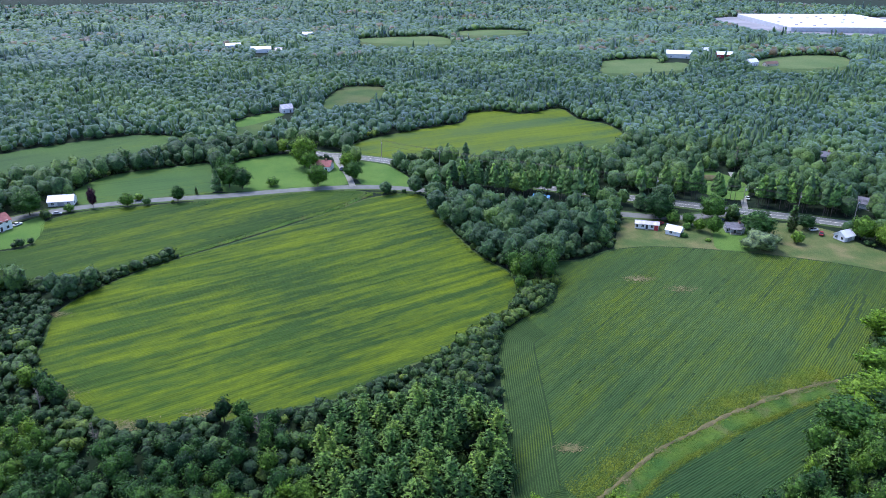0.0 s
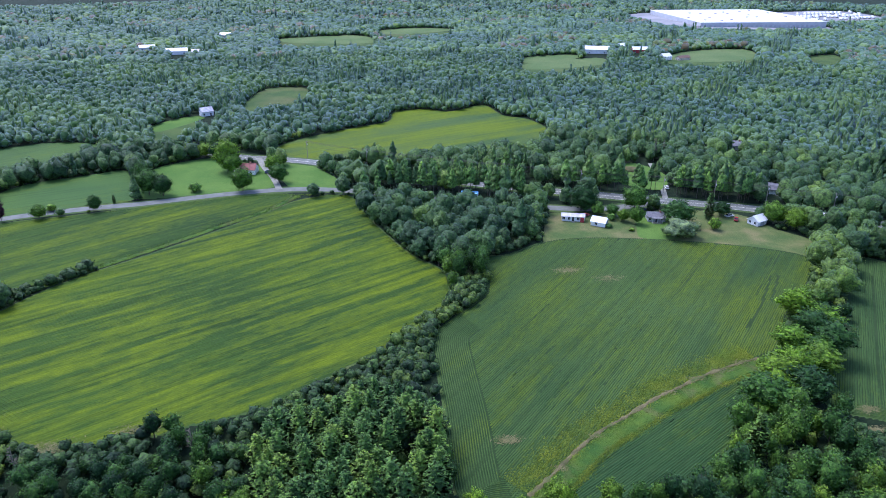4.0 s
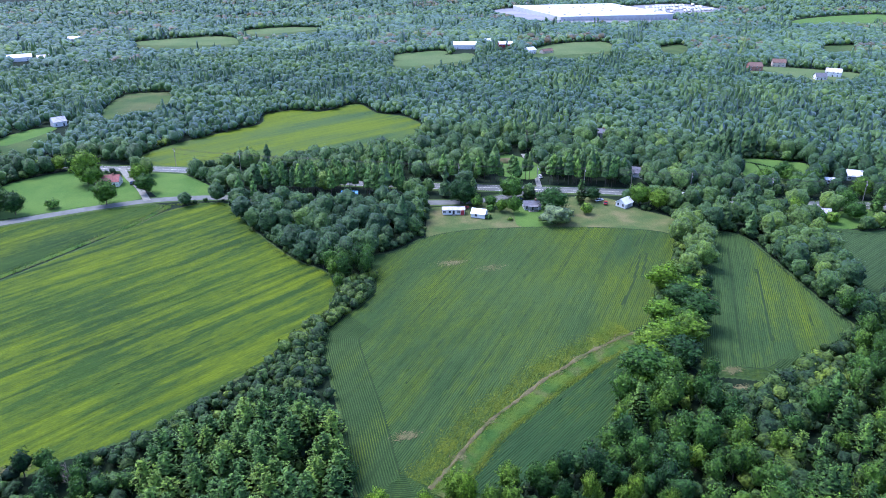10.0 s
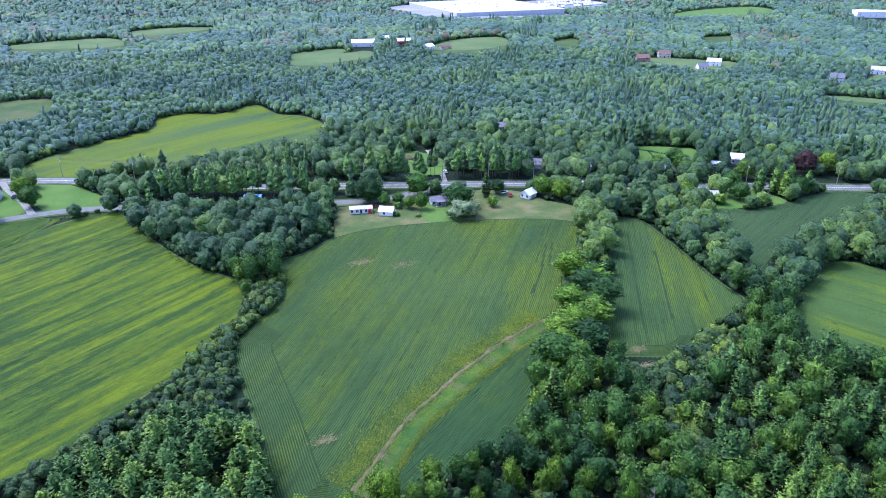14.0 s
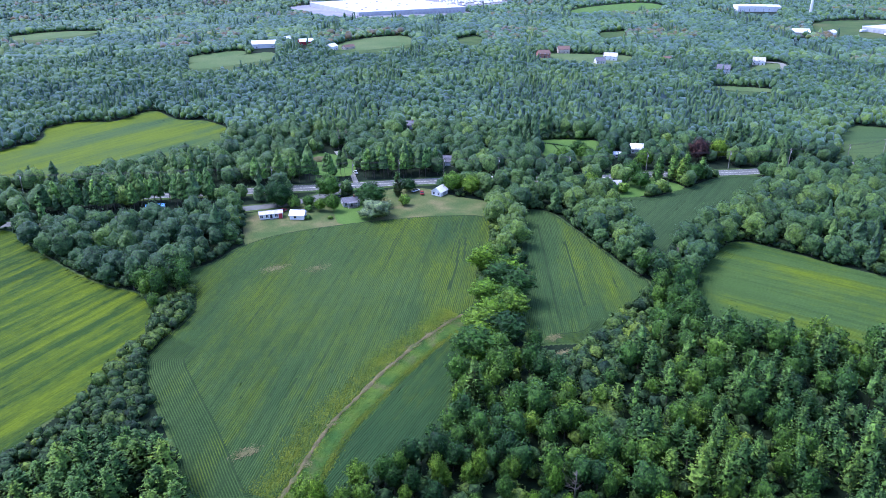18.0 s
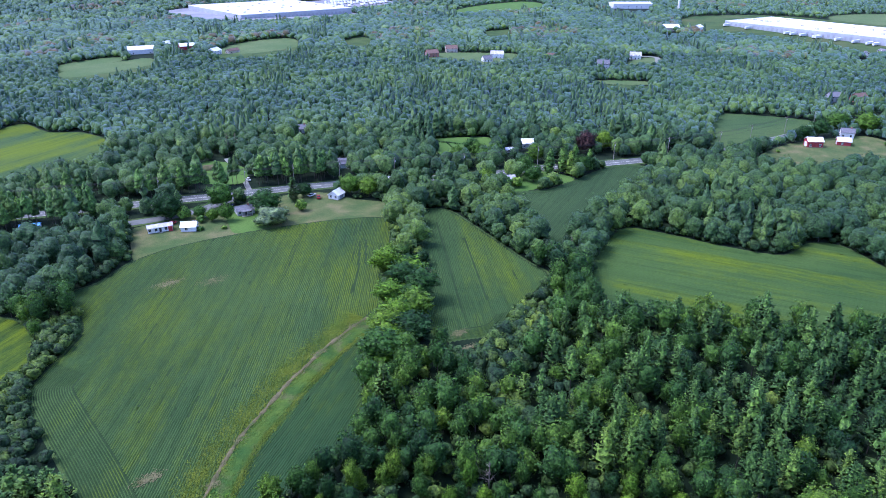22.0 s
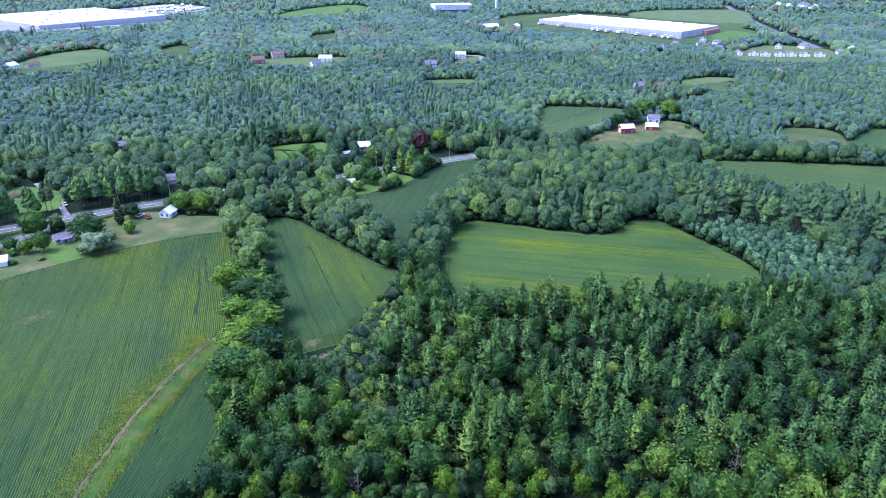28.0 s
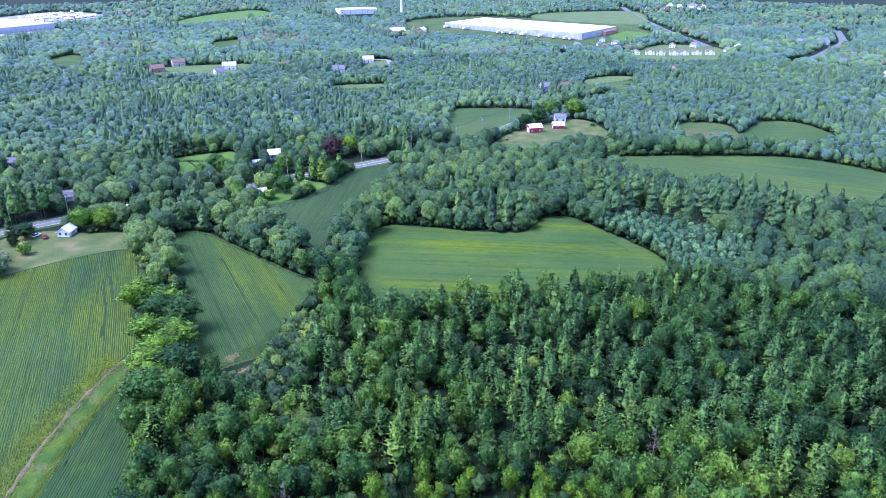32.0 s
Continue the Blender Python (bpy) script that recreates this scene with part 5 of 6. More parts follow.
def dead_tree(x, y, h):
    ob = thing("dead_tree", pose(x, y, float(lie(x, y))), "bare grey dead tree standing among green ones", "tree")
    rng = np.random.default_rng(int(abs(x)))
    w = [tube((0, 0, -0.4), (0.3, 0.1, h), 0.28, 0.05)]
    for i in range(22):
        z = h * rng.uniform(0.3, 0.95)
        a, l = rng.uniform(0, 6.3), h * rng.uniform(0.1, 0.25) * (1.2 - z / h)
        tip = np.array([l * math.cos(a), l * math.sin(a), z + l * rng.uniform(0.2, 0.8)])
        w.append(tube((0, 0, z), tip, 0.08, 0.03, 4))
        for q in range(3):
            w.append(tube(tip * [0.7, 0.7, 1] - [0, 0, l * 0.1], tip + rng.normal(0, l * 0.3, 3), 0.05, 0.02, 3))
    v, t = join(w)
    trunk = new("trunk", mesh_of("trunk", v, t, [dead_bark]))
    trunk.parent = ob
    FREE_SPOTS.append((x, y, 2.5))


def tree_thing(shape, leaf, label, category="tree", group=""):
    ob = thing("tree", Matrix(), label, category, group)
    crown = new("crown", mesh_of("crown", *shape[0], [leaf], normals=shape[2]))
    trunk = new("trunk", mesh_of("trunk", *shape[1], [bark]))
    crown.parent = trunk.parent = ob
    return ob


def set_tree(master, x, y, turn, s, used):
    """The first of a kind is moved to its place, the others are copies."""
    m = pose(x, y, float(lie(x, y)), 0, 0, turn) @ Matrix.Diagonal((s[0], s[0], s[1], 1))
    if master.name in used:
        ob = copy_thing(master, Matrix())
        ob.matrix_basis = m
    else:
        used.add(master.name)
        master.matrix_basis = m
        ob = master
    return ob


# trees and shrubs that stand alone: x, y, kind, width, height
single_b = [broad_tree(900 + i, 10, 4, 22, 3, 1700, 0.24, 5, 0.03, 0.0, 0.84) for i in range(3)]
single_c = pine_tree(950, 12, 2.6, 18, 7, 7, 0.34, 0.04, 0.24)
single_w = dense_pine(951, 18, 3.8, 11, 5, 12, 0.34, 0.08, 0.20, 12, 9)
bush_shape = broad_tree(960, 5, 2.8, 16, 3, 800, 0.18, 3, 0.0)
ROADSIDE_TREES = [("c", 93, 133.5, 1.4, 1.3, "tall dark conifer at the corner of a crop field"), ("b", 101.6, 316, 1.8, 1.35, "rounded green tree beside a mobile home"), ("b", 128, 315, 1.7, 1.3, "spreading green tree beside the highway"),
    ("b", 141, 294, 2.1, 1.25, "broad dark-green garden tree"), ("b", 122, 296, 0.9, 0.95, "young green tree on a lawn"), ("c", 159.1, 299.7, 1.35, 1.1, "dark pointed spruce on dry grass"),
    ("u", 155.2, 286, 1.0, 1.25, "clipped round evergreen bush on the lawn"), ("s", 136, 279, 2.9, 1.7, "silvery clump of willow shrubs at the lawn's edge"), ("u", 112, 302, 0.7, 0.7, "small brownish garden shrub"),
    ("u", 108, 293, 0.6, 0.4, "low dark shrub before a garage"), ("b", 167, 303, 1.1, 0.75, "round green tree beside a white shed"), ("b", 186, 290, 1.5, 1.2, "large green tree behind a white shed"),
    ("b", 192, 282, 1.4, 1.15, "tall green tree at the lawn's edge"), ("p", -174.9, 333, 0.6, 1.15, "dark purple-leaved ornamental tree by the road")]
GARDEN_TREES = [("r", 338, 261, 1.6, 1.45, "large copper-red tree above the highway"), ("b", 349, 256, 1.3, 1.4, "green tree beside a copper-red one"), ("u", -92.9, 368, 1.2, 1.1, "pale green rounded willow on a lawn"),
    ("b", -67.9, 366, 1.6, 1.4, "dense green tree beside the road"), ("b", -135.7, 343, 0.9, 0.9, "small green roadside tree"), ("b", -158.5, 335, 1.0, 0.75, "small green roadside tree"),
    ("b", -50, 378, 1.3, 1.15, "upright green tree beside a gravel lane"), ("b", -55, 396, 1.3, 1.2, "green tree beside a gravel lane"), ("b", -116, 366, 1.7, 1.5, "green tree at the lawn's edge"),
    ("b", -121, 374, 1.3, 1.7, "tall green tree at the lawn's edge"), ("b", -108, 363, 1.4, 1.25, "small green tree beside the road"), ("c", -130, 354, 0.5, 0.4, "small dark conifer beside the road"),
    ("u", -157, 345, 0.9, 0.8, "round bush beside the road"), ("b", -82, 404, 2.1, 2.0, "large green tree beside a red-roofed house")]
LANE_TREES = [("b", -128, 444, 1.3, 0.9, "green tree between a lawn and the highway"), ("b", -119, 442, 1.5, 1.0, "green tree between a lawn and the highway"), ("b", -110, 439, 1.2, 0.85, "green tree between a lawn and the highway"), ("b", -101, 435, 1.5, 0.95, "green tree between a lawn and the highway"), ("b", -93, 431, 1.3, 1.05, "green tree between a lawn and the highway"),
    ("b", -78, 398, 1.5, 1.3, "green tree beside a red-roofed house"), ("b", -200, 321, 1.8, 1.4, "large dark tree beside a farmhouse"), ("u", -184, 327, 0.9, 0.9, "round green bush by the road"),
    ("b", 511, 185, 2.0, 1.4, "broad green tree beside a farmhouse"), ("b", 520, 170, 2.2, 1.5, "broad green tree behind a farmhouse"), ("b", 462, 191, 1.2, 0.9, "green tree by the highway"),
    ("b", 472, 190, 1.3, 1.0, "green tree by the highway"), ("u", 440, 196, 0.7, 0.7, "small shrub by the highway"), ("u", 450, 194, 0.7, 0.8, "small shrub by the highway"),
    ("u", 430, 186, 0.5, 0.4, "low bush in dry grass"), ("u", 497, 148, 0.8, 0.6, "round bush in dry grass"), ("u", 117, 288, 0.5, 0.3, "low weeds at the lawn's edge"),
    ("b", 300, 268, 1.4, 1.2, "green tree beside the highway"), ("b", 246, 254, 1.4, 1.1, "dark round tree beside a cottage")]
FARM_TREES = [("b", 284, 305, 1.2, 1.1, "green tree beside a barn"),
    ("w", 293, 250, 1.15, 0.80, "dark pine before the highway"), ("w", 296, 244, 1.2, 0.85, "dark pine before the highway"), ("w", 296, 238, 1.2, 0.8, "dark pine before the highway"),
    ("w", 303, 241, 1.3, 0.9, "dark pine before the highway"), ("w", 303, 248, 1.2, 0.85, "dark pine before the highway"), ("w", 310, 236, 1.1, 0.75, "dark pine before the highway"), ("w", 288, 247, 1.1, 0.7, "dark pine before the highway"),
    ("b", 268, 300, 1.1, 1.0, "green tree before a paddock"), ("b", 283, 299, 1.2, 1.0, "green tree before a paddock"), ("b", 276, 286, 1.2, 1.0, "green tree between paddock and highway"), ("b", 300, 298, 1.3, 1.1, "dark green tree beside a small shed"),
    ("b", 288, 288, 1.2, 1.1, "green tree between paddock and highway"), ("b", 272, 243, 1.3, 1.0, "dark green tree beside a lawn"), ("b", 278, 255, 1.3, 1.2, "dark green tree beside a cottage"),
    ("u", 254, 246, 1.3, 1.3, "dark rounded bush before a cottage"), ("u", 259, 243, 1.2, 1.2, "dark rounded bush before a cottage"), ("b", 103, 314, 1.0, 0.8, "grey-green shrub beside a mobile home"), ("u", 108, 311, 1.2, 1.3, "brownish shrub between home and garage"),
    ("b", 114, 307, 0.9, 0.65, "small brownish tree behind a garage"), ("b", 117, 300, 0.8, 0.65, "thin small tree beside a garage"), ("c", 107, 314, 0.5, 0.55, "small grey spruce beside the road"), ("b", 304, 236, 1.3, 1.1, "green tree before the highway"),
    ("b", 486, 186, 1.7, 1.3, "dark green tree beside a farmhouse")]
LONE = ROADSIDE_TREES + GARDEN_TREES + LANE_TREES + FARM_TREES
FREE_SPOTS += [(136, 146, 7), (328, 256, 6), (322, 250, 5), (338, 249, 5)]
used = set()
masters = {}
for n, (kind, x, y, w, h, label) in enumerate(LONE):
    leaf = {"b": leaf_mat, "c": needle_mat, "w": needle_mat, "u": needle_mat, "s": silver_mat, "p": purple_mat, "r": copper_mat}[kind]
    key = (kind, n % 3) if kind == "b" else kind
    if key not in masters:
        masters[key] = tree_thing({"c": single_c, "w": single_w, "u": bush_shape, "s": bush_shape}.get(kind, single_b[n % 3]), leaf, label, "bush" if kind in "us" else "tree")
    ob = set_tree(masters[key], x, y, n * 77 % 360, (w, h), used)
    tagged(ob, label)
    FREE_SPOTS.append((x, y, 3.2 * w))
for x, y, h in ((170, 397, 14), (176, 399, 13), (-160, 560, 15), (93, 92, 9), (-112, 163, 8), (-90, 148, 8), (-48, 150, 9), (150, 22, 12), (213, 168, 9), (232, 30, 11)):
    dead_tree(x, y, h)

# woods: where trees may stand, and of what kind
PINE_ZONES = [np.array(p, float) for p in (
    [(-30, 147), (-19, 161), (-6, 168), (8, 168), (13, 164), (14, 140), (13, 122), (8, 112), (-15, 112), (-30, 130)],
    [(124, 112), (150, 130), (172, 127), (189, 109), (209, 85), (215, 64), (202, 39), (184, 24), (157, 24), (140, 37), (130, 58), (117, 69), (112, 84)],
    [(-13, 360), (80, 368), (76, 327), (-6, 345)], [(144, 350), (205, 328), (190, 318), (145, 334)], [(95, 355), (140, 345), (140, 333), (95, 343)],
    [(351, 102), (352, 59), (351, 24), (356, -2), (330, -2), (322, 25), (322, 55), (308, 86)], [(403, 575), (500, 354), (396, 278), (276, 397)])]
FIR_ZONE = np.array([(296, 84), (320, 68), (314, 51), (312, 19), (280, 16), (262, 30), (272, 56)], float)
HEDGE = np.array([(96, 146), (128, 158), (150, 186), (196, 246), (198, 262), (176, 262), (139, 199)], float)
SHRUB_ZONES = [np.array(p, float) for p in (
    [(164, 149), (168, 138), (160, 130), (138, 122), (124, 112), (118, 100), (112, 106), (120, 118), (136, 138)], [(-190, 236), (-150, 234), (-138, 222), (-133, 199), (-124, 179), (-160, 180)],
    [(39, 250), (44, 240), (38, 228), (22, 212), (17, 190), (10, 168), (0, 172), (4, 198), (16, 213), (28, 232)], [(-60, 158), (-110, 164), (-128, 180), (-136, 170), (-100, 146), (-60, 148)],
    [(206, 176), (212, 170), (222, 172), (212, 182)], [(116, 152), (136, 144), (150, 140), (168, 149), (178, 158), (174, 142), (150, 126), (124, 128)], [(-40, 160), (-30, 170), (-8, 187), (3, 197), (14, 205), (14, 170), (6, 172), (-2, 172), (-20, 166)], [(-96, 292), (-145, 250), (-175, 246), (-175, 236), (-140, 238), (-104, 272)])]
wrng = np.random.default_rng(11)


def candidates(d0, d1, pitch, west=-43, east=102):
    """A shaken grid of tree places between two distances from the drone, over the arc that it looks at."""
    n = int(d1 / pitch / 0.9) + 2
    gx, gy = np.meshgrid(np.arange(-n, n + 1), np.arange(-n, n + 1))
    x = (gx + 0.5 * (gy % 2)) * pitch + wrng.uniform(-0.38, 0.38, gx.shape) * pitch
    y = gy * pitch * 0.9 + wrng.uniform(-0.38, 0.38, gx.shape) * pitch
    x, y = x.ravel(), y.ravel()
    d, az = np.hypot(x, y), np.degrees(np.arctan2(x, y))
    k = (d >= d0) & (d < d1) & (az > west) & (az < east)
    x, y = x[k], y[k]
    free = np.ones(len(x), bool)
    for p in CLEARINGS:
        lo, hi = p.min(0), p.max(0)
        s = free & (x > lo[0]) & (x < hi[0]) & (y > lo[1]) & (y < hi[1])
        if s.any():
            free[np.where(s)[0][inside(p, x[s], y[s])]] = False
    for line, w in CLEAR_LINES:
        lo, hi = line.min(0) - w, line.max(0) + w
        s = free & (x > lo[0]) & (x < hi[0]) & (y > lo[1]) & (y < hi[1])
        if s.any():
            free[np.where(s)[0][near_line(line, x[s], y[s]) < w]] = False
    for fx, fy, r in FREE_SPOTS:
        free &= (x - fx) ** 2 + (y - fy) ** 2 > r * r
    return x[free], y[free]


def kinds(x, y):
    """0 broadleaf, 1 pine, 4 tall bare-stemmed pine, 9 none (planted apart); pines come in groups."""
    grove = np.sin(x / 31 + 1.7) * np.cos(y / 37) + 0.6 * np.sin(x / 13 - y / 17) + wrng.normal(0, 0.45, len(x))
    k = np.where(grove > 1.15, 1, 0)
    for n, z in enumerate(PINE_ZONES):
        k[inside(z, x, y) & (wrng.random(len(x)) < (0.25 if n == 6 else 0.88))] = 1 if n in (0, 6) else 4
    k[(k == 1) & (inside(HEDGE, x, y) | (np.hypot(x, y) < 240) & (grove < 1.25) & ~inside(PINE_ZONES[0], x, y) & ~inside(PINE_ZONES[1], x, y))] = 0
    k[(k == 1) & (np.hypot(x, y) < 255) & ~inside(PINE_ZONES[0], x, y) & ~inside(PINE_ZONES[1], x, y)] = 0
    k[(k == 0) & (np.hypot(x, y) < 255) & (x > 150) & (y < 0.62 * x) & (wrng.random(len(x)) < 0.4)] = 1
    k[(k == 4) & inside(PINE_ZONES[1], x, y) & (wrng.random(len(x)) < 0.45)] = 0
    k[(k == 0) & (x < 26) & (x > -45) & (y > 148) & (y < 215) & ~inside(PINE_ZONES[0], x, y)] = 9
    k[inside(FIR_ZONE, x, y)] = 9
    for n, z in enumerate(SHRUB_ZONES):
        k[inside(z, x, y) & (wrng.random(len(x)) < (0.75 if n == 0 else 1.0))] = 9
    return k


def tints(x, y, spread=0.22):
    """Neighbours tend to be alike in colour; a few trees stand out in bright yellow-green."""
    t = 0.36 + 0.13 * np.sin(x / 43 + y / 29) + 0.10 * np.sin(x / 11 - y / 15 + 2) + wrng.normal(0, spread * 0.8, len(x)) + np.where(inside(HEDGE, x, y), 0.38, 0)
    t += np.where(wrng.random(len(x)) < 0.06, 0.4, 0) + np.where((np.hypot(x, y) < 168) & (x > 60) & (y < x + 20), 0.30, 0)
    return np.clip(t, 0, 1)


def plant(name, label, shapes, leaf, x, y, wide, tall, tint):
    """Many trees joined into one mesh."""
    V, T, M, C, N, n = [], [], [], [], [], 0
    pick = wrng.integers(0, len(shapes), len(x))
    turn = wrng.uniform(0, 2 * np.pi, len(x))
    z = lie(x, y)
    for s, ((cv, ct), (bv, bt), soft) in enumerate(shapes):
        k = np.where(pick == s)[0]
        if not len(k):
            continue
        v, t = np.concatenate([cv, bv]), np.concatenate([ct, bt + len(cv)])
        c, q = np.cos(turn[k])[:, None], np.sin(turn[k])[:, None]
        w, h = wide[k][:, None], tall[k][:, None]
        pts = np.stack([(v[:, 0] * c - v[:, 1] * q) * w + x[k][:, None], (v[:, 0] * q + v[:, 1] * c) * w + y[k][:, None], v[:, 2] * h + z[k][:, None]], 2)
        V.append(pts.reshape(-1, 3))
        a = np.concatenate([soft, unit(bv * [1, 1, 0])])
        N.append(np.stack([a[:, 0] * c - a[:, 1] * q, a[:, 0] * q + a[:, 1] * c, np.broadcast_to(a[:, 2], c.shape[:1] + a.shape[:1])], 2).reshape(-1, 3))
        T.append((t[None] + (np.arange(len(k)) * len(v))[:, None, None]).reshape(-1, 3) + n)
        M.append(np.tile(np.r_[np.zeros(len(ct), int), np.ones(len(bt), int)], len(k)))
        C.append(np.repeat(tint[k], len(t)))
        n += len(k) * len(v)
    if V:
        ob = new(name, mesh_of(name, np.concatenate(V), np.concatenate(T), [leaf, bark], np.concatenate(M), np.concatenate(C), np.concatenate(N)))
        tagged(ob, label, "woods", kind="stuff")


B_NEAR = [broad_tree(10 + i, 14, 3.5, 24 + 2 * i, 3, 1700, 0.29, 4, 0.08 + 0.05 * (i % 3), 0.0, 0.78) for i in range(6)]
P_NEAR = [dense_pine(30 + i, 22, 3.6, 12 + i % 3, 5, 18, 0.27, 0.24 + 0.08 * (i % 3), 0.17, 14, 10) for i in range(6)]
B_NEXT = [broad_tree(20 + i, 14, 3.9, 22, 2, 560, 0.40, 2, 0.06, 0.0, 0.80) for i in range(8)]
P_NEXT = [dense_pine(40 + i, 22, 3.5, 11, 5, 8, 0.34, 0.22 + 0.08 * (i % 3), 0.18, 10, 7) for i in range(6)]
B_MID = [broad_tree(50 + i, 12.5, 4.9, 18, 3, 230, 0.40, 0, 0.0, 0.45, 0.86) for i in range(8)]
P_MID = [tiered_pine(60 + i, 16, 3.7, 6, 12, 9, 70, 0.42, 0.08) for i in range(6)]
P_TALL = [tiered_pine(65 + i, 18, 3.7, 5, 11, 9, 80, 0.42, 0.36) for i in range(6)]
B_BEYOND = [broad_tree(55 + i, 12.0, 4.7, 16, 2, 120, 0.48, 0, 0.0, 0.45, 0.90) for i in range(8)]
B_FAR = [broad_tree(70 + i, 9.5, 3.6, 8, 1, 28, 0.58, 0, 0.0, 0.5) for i in range(8)]
P_FAR = [tiered_pine(80 + i, 12, 3.2, 4, 6, 5, 0, 1, 0.04) for i in range(6)]
B_RIM = [broad_tree(90 + i, 9.5, 5.6, 5, 1, 2, 1.2, 0, 0.0, 0.6) for i in range(6)]
P_RIM = [tiered_pine(100 + i, 14, 3.8, 3, 4, 4, 0, 1, 0.05) for i in range(6)]
SHRUBS = [broad_tree(110 + i, 3.6, 2.0, 6, 1, 44, 0.30, 0, 0.0) for i in range(4)]


def planting(name_prefix, x, y, k, tint, bs, ps, d0=0):
    # leaves by distance: farther rings carry more of the haze-like sheen
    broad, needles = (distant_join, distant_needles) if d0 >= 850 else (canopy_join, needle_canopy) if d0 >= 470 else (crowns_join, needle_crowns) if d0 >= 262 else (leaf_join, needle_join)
    for kind, shapes, leaf, name, label in ((0, bs, broad, "woods", "green broadleaf woods " + name_prefix), (1, ps, needles, "pine_woods", "dark green pine woods " + name_prefix),
                                            (4, P_TALL if ps is P_MID else ps, needles, "pine_woods", "tall bare-stemmed pine wood " + name_prefix)):
        s = k == kind
        size = wrng.uniform(0.6, 1.15, s.sum()) * np.where((x[s] < 35) & (y[s] < 205), 0.68, 1.0)
        if d0 == 0:
            size *= 0.70 if kind in (1, 4) else 0.86
        broad_by = 1.32 if d0 == 0 and kind in (1, 4) else 1.0
        plant(name, label, shapes, leaf, x[s], y[s], np.maximum(size, 0.68) * broad_by * wrng.uniform(0.85, 1.2, s.sum()), size, tint[s])


# the nearest trees, each a thing of its own
x, y = candidates(121, 262, 4.9)
s = (wrng.random(len(x)) < np.where(inside(HEDGE, x, y), 0.30, np.where(inside(PINE_ZONES[0], x, y), 0.95, np.where(inside(PINE_ZONES[1], x, y), 0.64, 0.76))))
x, y = x[s], y[s]
k, tint, d = kinds(x, y), tints(x, y), np.hypot(x, y)
hedged = inside(HEDGE, x, y)
order = np.argsort(d - 120 * hedged)
near = np.zeros(len(x), bool)
for kind, shapes, leaf, label, group in ((0, B_NEAR, leaf_mat, "leafy green broadleaf tree in the near wood", "near broadleaf trees"), (1, P_NEAR, needle_mat, "tall white pine with flat green boughs", "near pines")):
    stock = [tree_thing(s, leaf, label, "tree", group) for s in shapes]
    young = [tree_thing(s, young_mat, "bright yellow-green young broadleaf tree in the near wood", "tree", group) for s in shapes[:4]] if kind == 0 else []
    for i in [i for i in order if k[i] == kind or (kind == 1 and k[i] == 4)][:142 if kind == 0 else 92]:
        near[i] = True
        s = wrng.uniform(0.50, 1.0) if kind == 0 else wrng.uniform(0.54, 0.80)
        fat = 0.9 if kind == 0 else 1.25
        if kind == 0 and x[i] > 60 and np.hypot(x[i], y[i]) < 150:
            s, fat = s * 0.85, 0.8
        if x[i] < 35:
            s, fat = max(s, 0.75) * (0.85 if kind else 0.72), 1.8 if kind else 1.15
        if hedged[i]:
            s, fat = wrng.uniform(0.70, 0.92), 2.05
        kin = young if kind == 0 and hedged[i] and wrng.random() < 0.35 or kind == 0 and x[i] < 40 and wrng.random() < 0.35 or kind == 0 and x[i] > 55 and y[i] < 0.95 * x[i] + 20 and wrng.random() < (0.70 if d[i] < 165 else 0.25) else stock
        set_tree(kin[wrng.integers(len(kin))], x[i], y[i], wrng.uniform(0, 360), (max(s, 0.60) * fat * wrng.uniform(0.9, 1.2), s * wrng.uniform(0.85, 1.1)), used)
k[near] = 9
planting("round the near fields", x, y, k, tint, B_NEXT, P_NEXT)
# undergrowth: shrubs between the near trees
x, y = candidates(117, 250, 4.4)
s = wrng.random(len(x)) < 0.85
x, y = x[s], y[s]
size = wrng.uniform(0.5, 1.5, len(x))
plant("undergrowth", "shrubs and saplings under the near trees", SHRUBS, shrub_join, x, y, size, size, tints(x, y))
for z in SHRUB_ZONES:
    x, y = candidates(96, 330, 2.8)
    s = inside(z, x, y)
    x, y = x[s], y[s]
    size = wrng.uniform(0.5, 1.2, len(x)) * (1.45 if z is SHRUB_ZONES[0] else 0.9)
    plant("thicket", "low grey-green thicket of shrubs and saplings", SHRUBS, shrub_join, x, y, size, size, tints(x, y))
# close stands of tall pines along the roads
for z, pitch in ((PINE_ZONES[2], 4.4), (PINE_ZONES[3], 5.2), (PINE_ZONES[4], 5.2)):
    x, y = candidates(280, 420, pitch)
    s = inside(z, x, y)
    x, y = x[s], y[s]
    size = wrng.uniform(0.7, 1.05, len(x))
    plant("pine_woods", "close stand of tall pines along the road", P_TALL, needle_join, x, y, size, size * 0.9, np.clip(tints(x, y, 0.18), 0, 0.8))
for line in ([(285, 342), (290, 335), (294, 327), (302, 313)], [(290, 335), (284, 322)]):
    p = smooth_loop(line, False, 8)
    size = wrng.uniform(0.22, 0.36, len(p))
    plant("hedge", "low dark hedge across a paddock", SHRUBS, shrub_join, p[:, 0], p[:, 1], size, size, np.full(len(p), 0.1))
p = smooth_loop([(470, 66), (478, 50), (484, 32), (488, 12), (490, -8), (480, -34)], False, 5)
p = np.r_[p, p + [5, 3]] + wrng.normal(0, 1.2, (2 * len(p), 2))
size = wrng.uniform(0.45, 0.75, len(p))
plant("tree_row", "row of green trees between two hay fields", B_BEYOND, crowns_join, p[:, 0], p[:, 1], size, size, tints(p[:, 0], p[:, 1]))
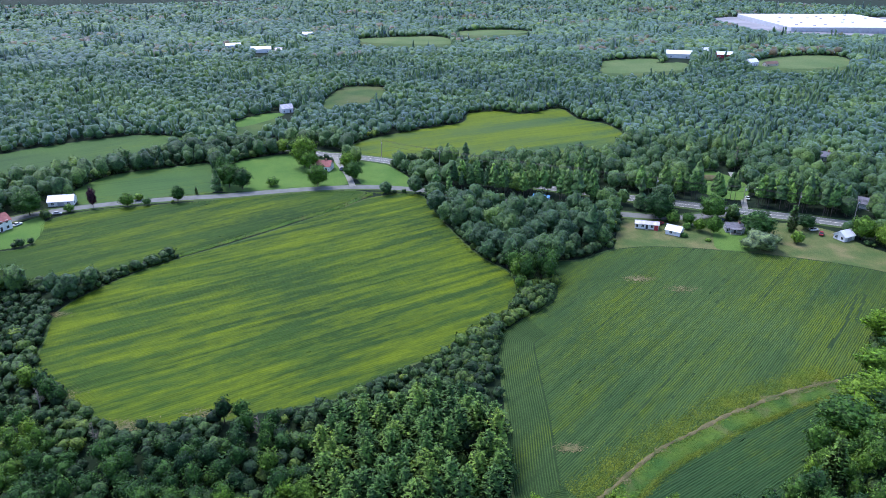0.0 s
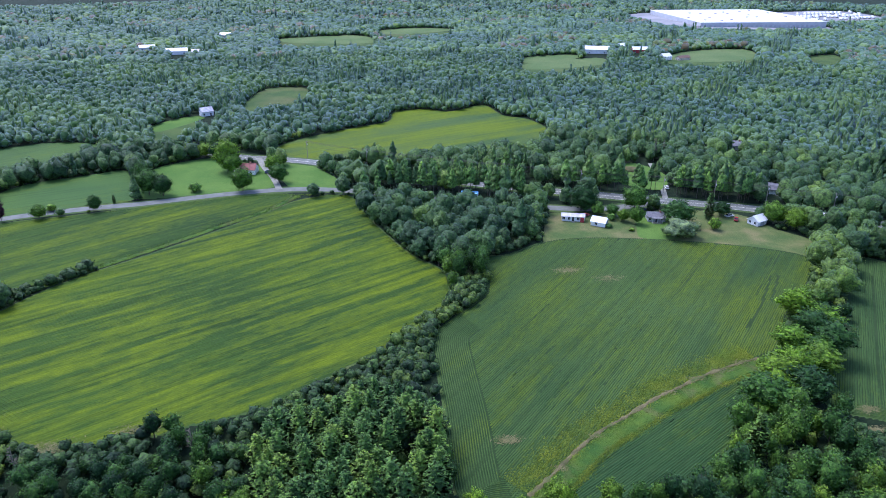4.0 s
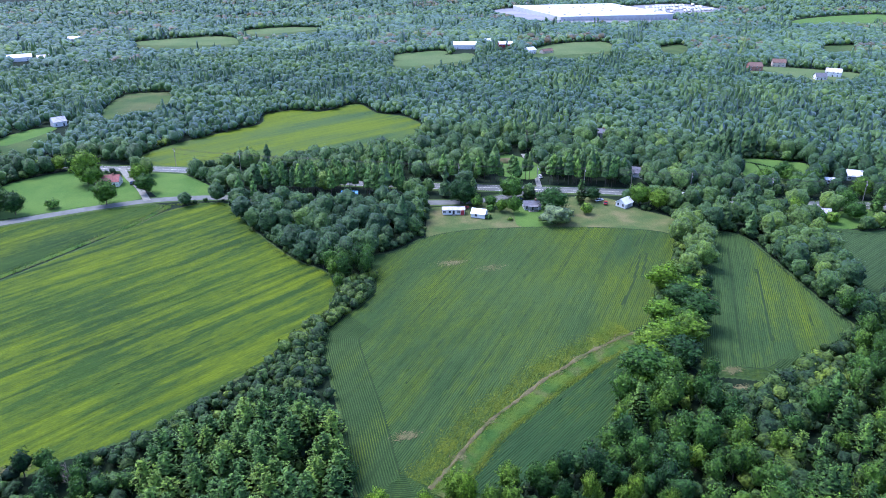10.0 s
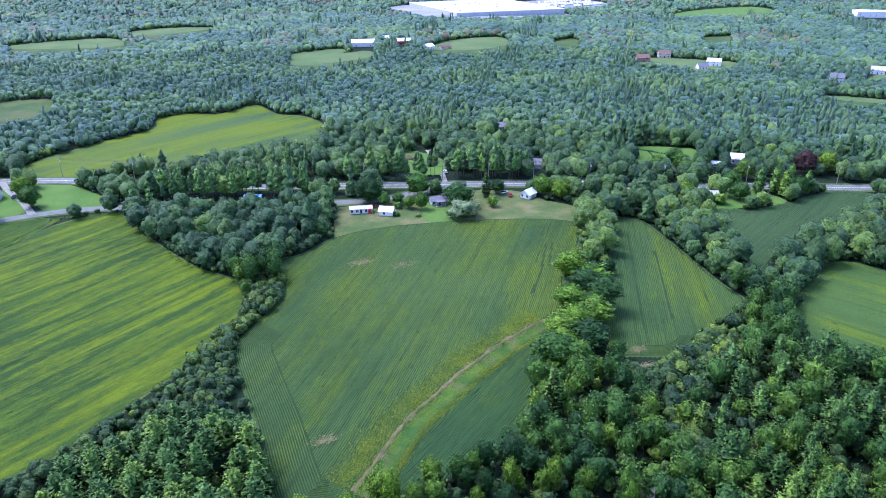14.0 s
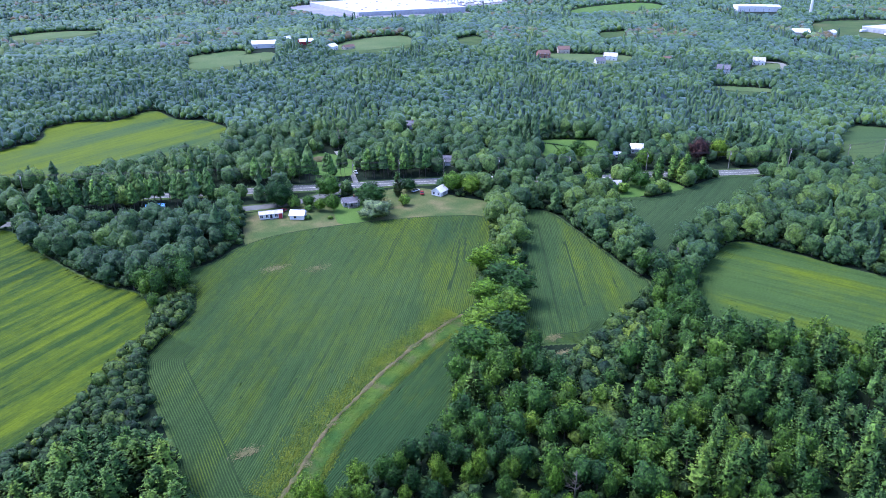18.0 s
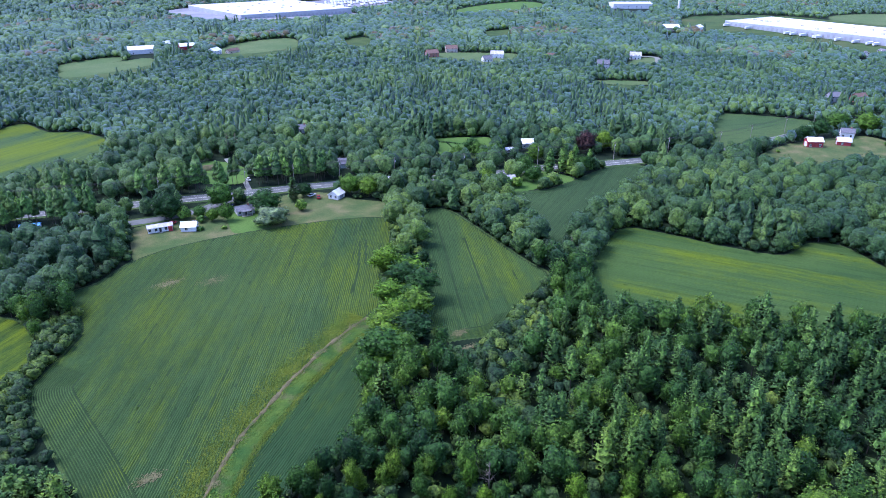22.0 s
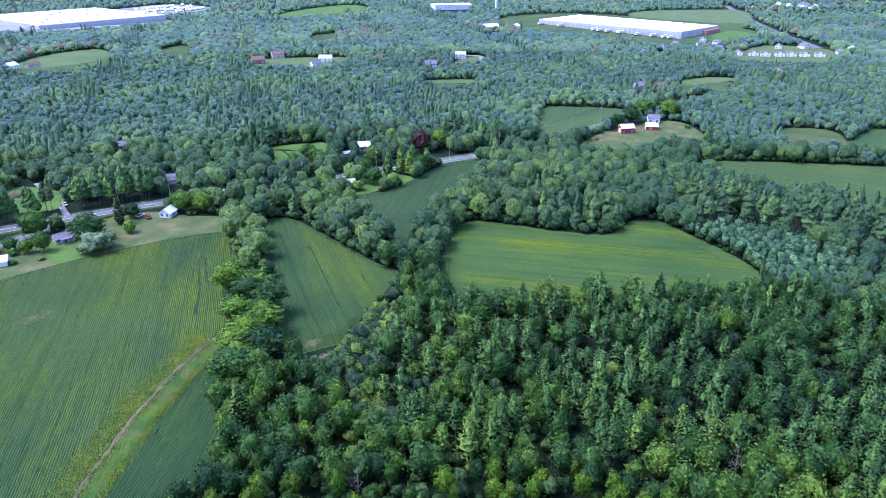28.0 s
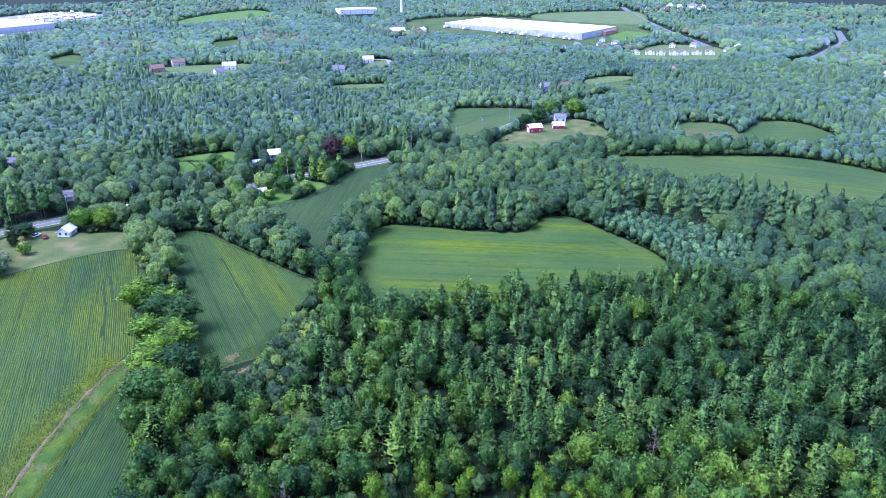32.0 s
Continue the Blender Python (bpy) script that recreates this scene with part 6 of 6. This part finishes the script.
FIRS = [broad_tree(120 + i, 10, 2.5, 12, 1, 170, 0.30, 0, 0.0) for i in range(4)]
x, y = candidates(240, 360, 3.5)
s = inside(FIR_ZONE, x, y)
x, y = x[s], y[s]
size = wrng.uniform(0.7, 1.05, len(x))
plant("fir_plantation", "blue-green plantation of young firs", FIRS, fir_join, x, y, size, size, tints(x, y))
# shrubs along the edges of the fields farther off
x, y = candidates(200, 480, 3.0)
s = np.zeros(len(x), bool)
for p in CLEARINGS[:40]:
    s |= near_line(np.r_[p, p[:1]], x, y) < 5.0
x, y = x[s], y[s]
size = wrng.uniform(0.5, 1.5, len(x))
plant("undergrowth", "shrubs and saplings along the field edges", SHRUBS, shrub_join, x, y, size, size, tints(x, y))
x, y = candidates(480, 1000, 6.0)
s = np.zeros(len(x), bool)
for p in CLEARINGS:
    s |= near_line(np.r_[p, p[:1]], x, y) < 6.0
x, y = x[s], y[s]
size = wrng.uniform(1.0, 1.9, len(x))
# canopy leaves here too, haze in their colour, to lighten the dark edges
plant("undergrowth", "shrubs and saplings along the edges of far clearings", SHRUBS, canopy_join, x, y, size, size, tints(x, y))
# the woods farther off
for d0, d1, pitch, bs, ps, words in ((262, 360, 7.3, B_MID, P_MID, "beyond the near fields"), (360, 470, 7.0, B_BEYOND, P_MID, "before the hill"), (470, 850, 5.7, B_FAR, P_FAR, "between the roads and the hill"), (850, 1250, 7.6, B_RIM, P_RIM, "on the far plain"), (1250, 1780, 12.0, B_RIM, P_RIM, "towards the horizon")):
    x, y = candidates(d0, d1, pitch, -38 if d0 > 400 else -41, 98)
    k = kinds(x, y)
    # haze's evening-out put into the tints: they spread less farther off
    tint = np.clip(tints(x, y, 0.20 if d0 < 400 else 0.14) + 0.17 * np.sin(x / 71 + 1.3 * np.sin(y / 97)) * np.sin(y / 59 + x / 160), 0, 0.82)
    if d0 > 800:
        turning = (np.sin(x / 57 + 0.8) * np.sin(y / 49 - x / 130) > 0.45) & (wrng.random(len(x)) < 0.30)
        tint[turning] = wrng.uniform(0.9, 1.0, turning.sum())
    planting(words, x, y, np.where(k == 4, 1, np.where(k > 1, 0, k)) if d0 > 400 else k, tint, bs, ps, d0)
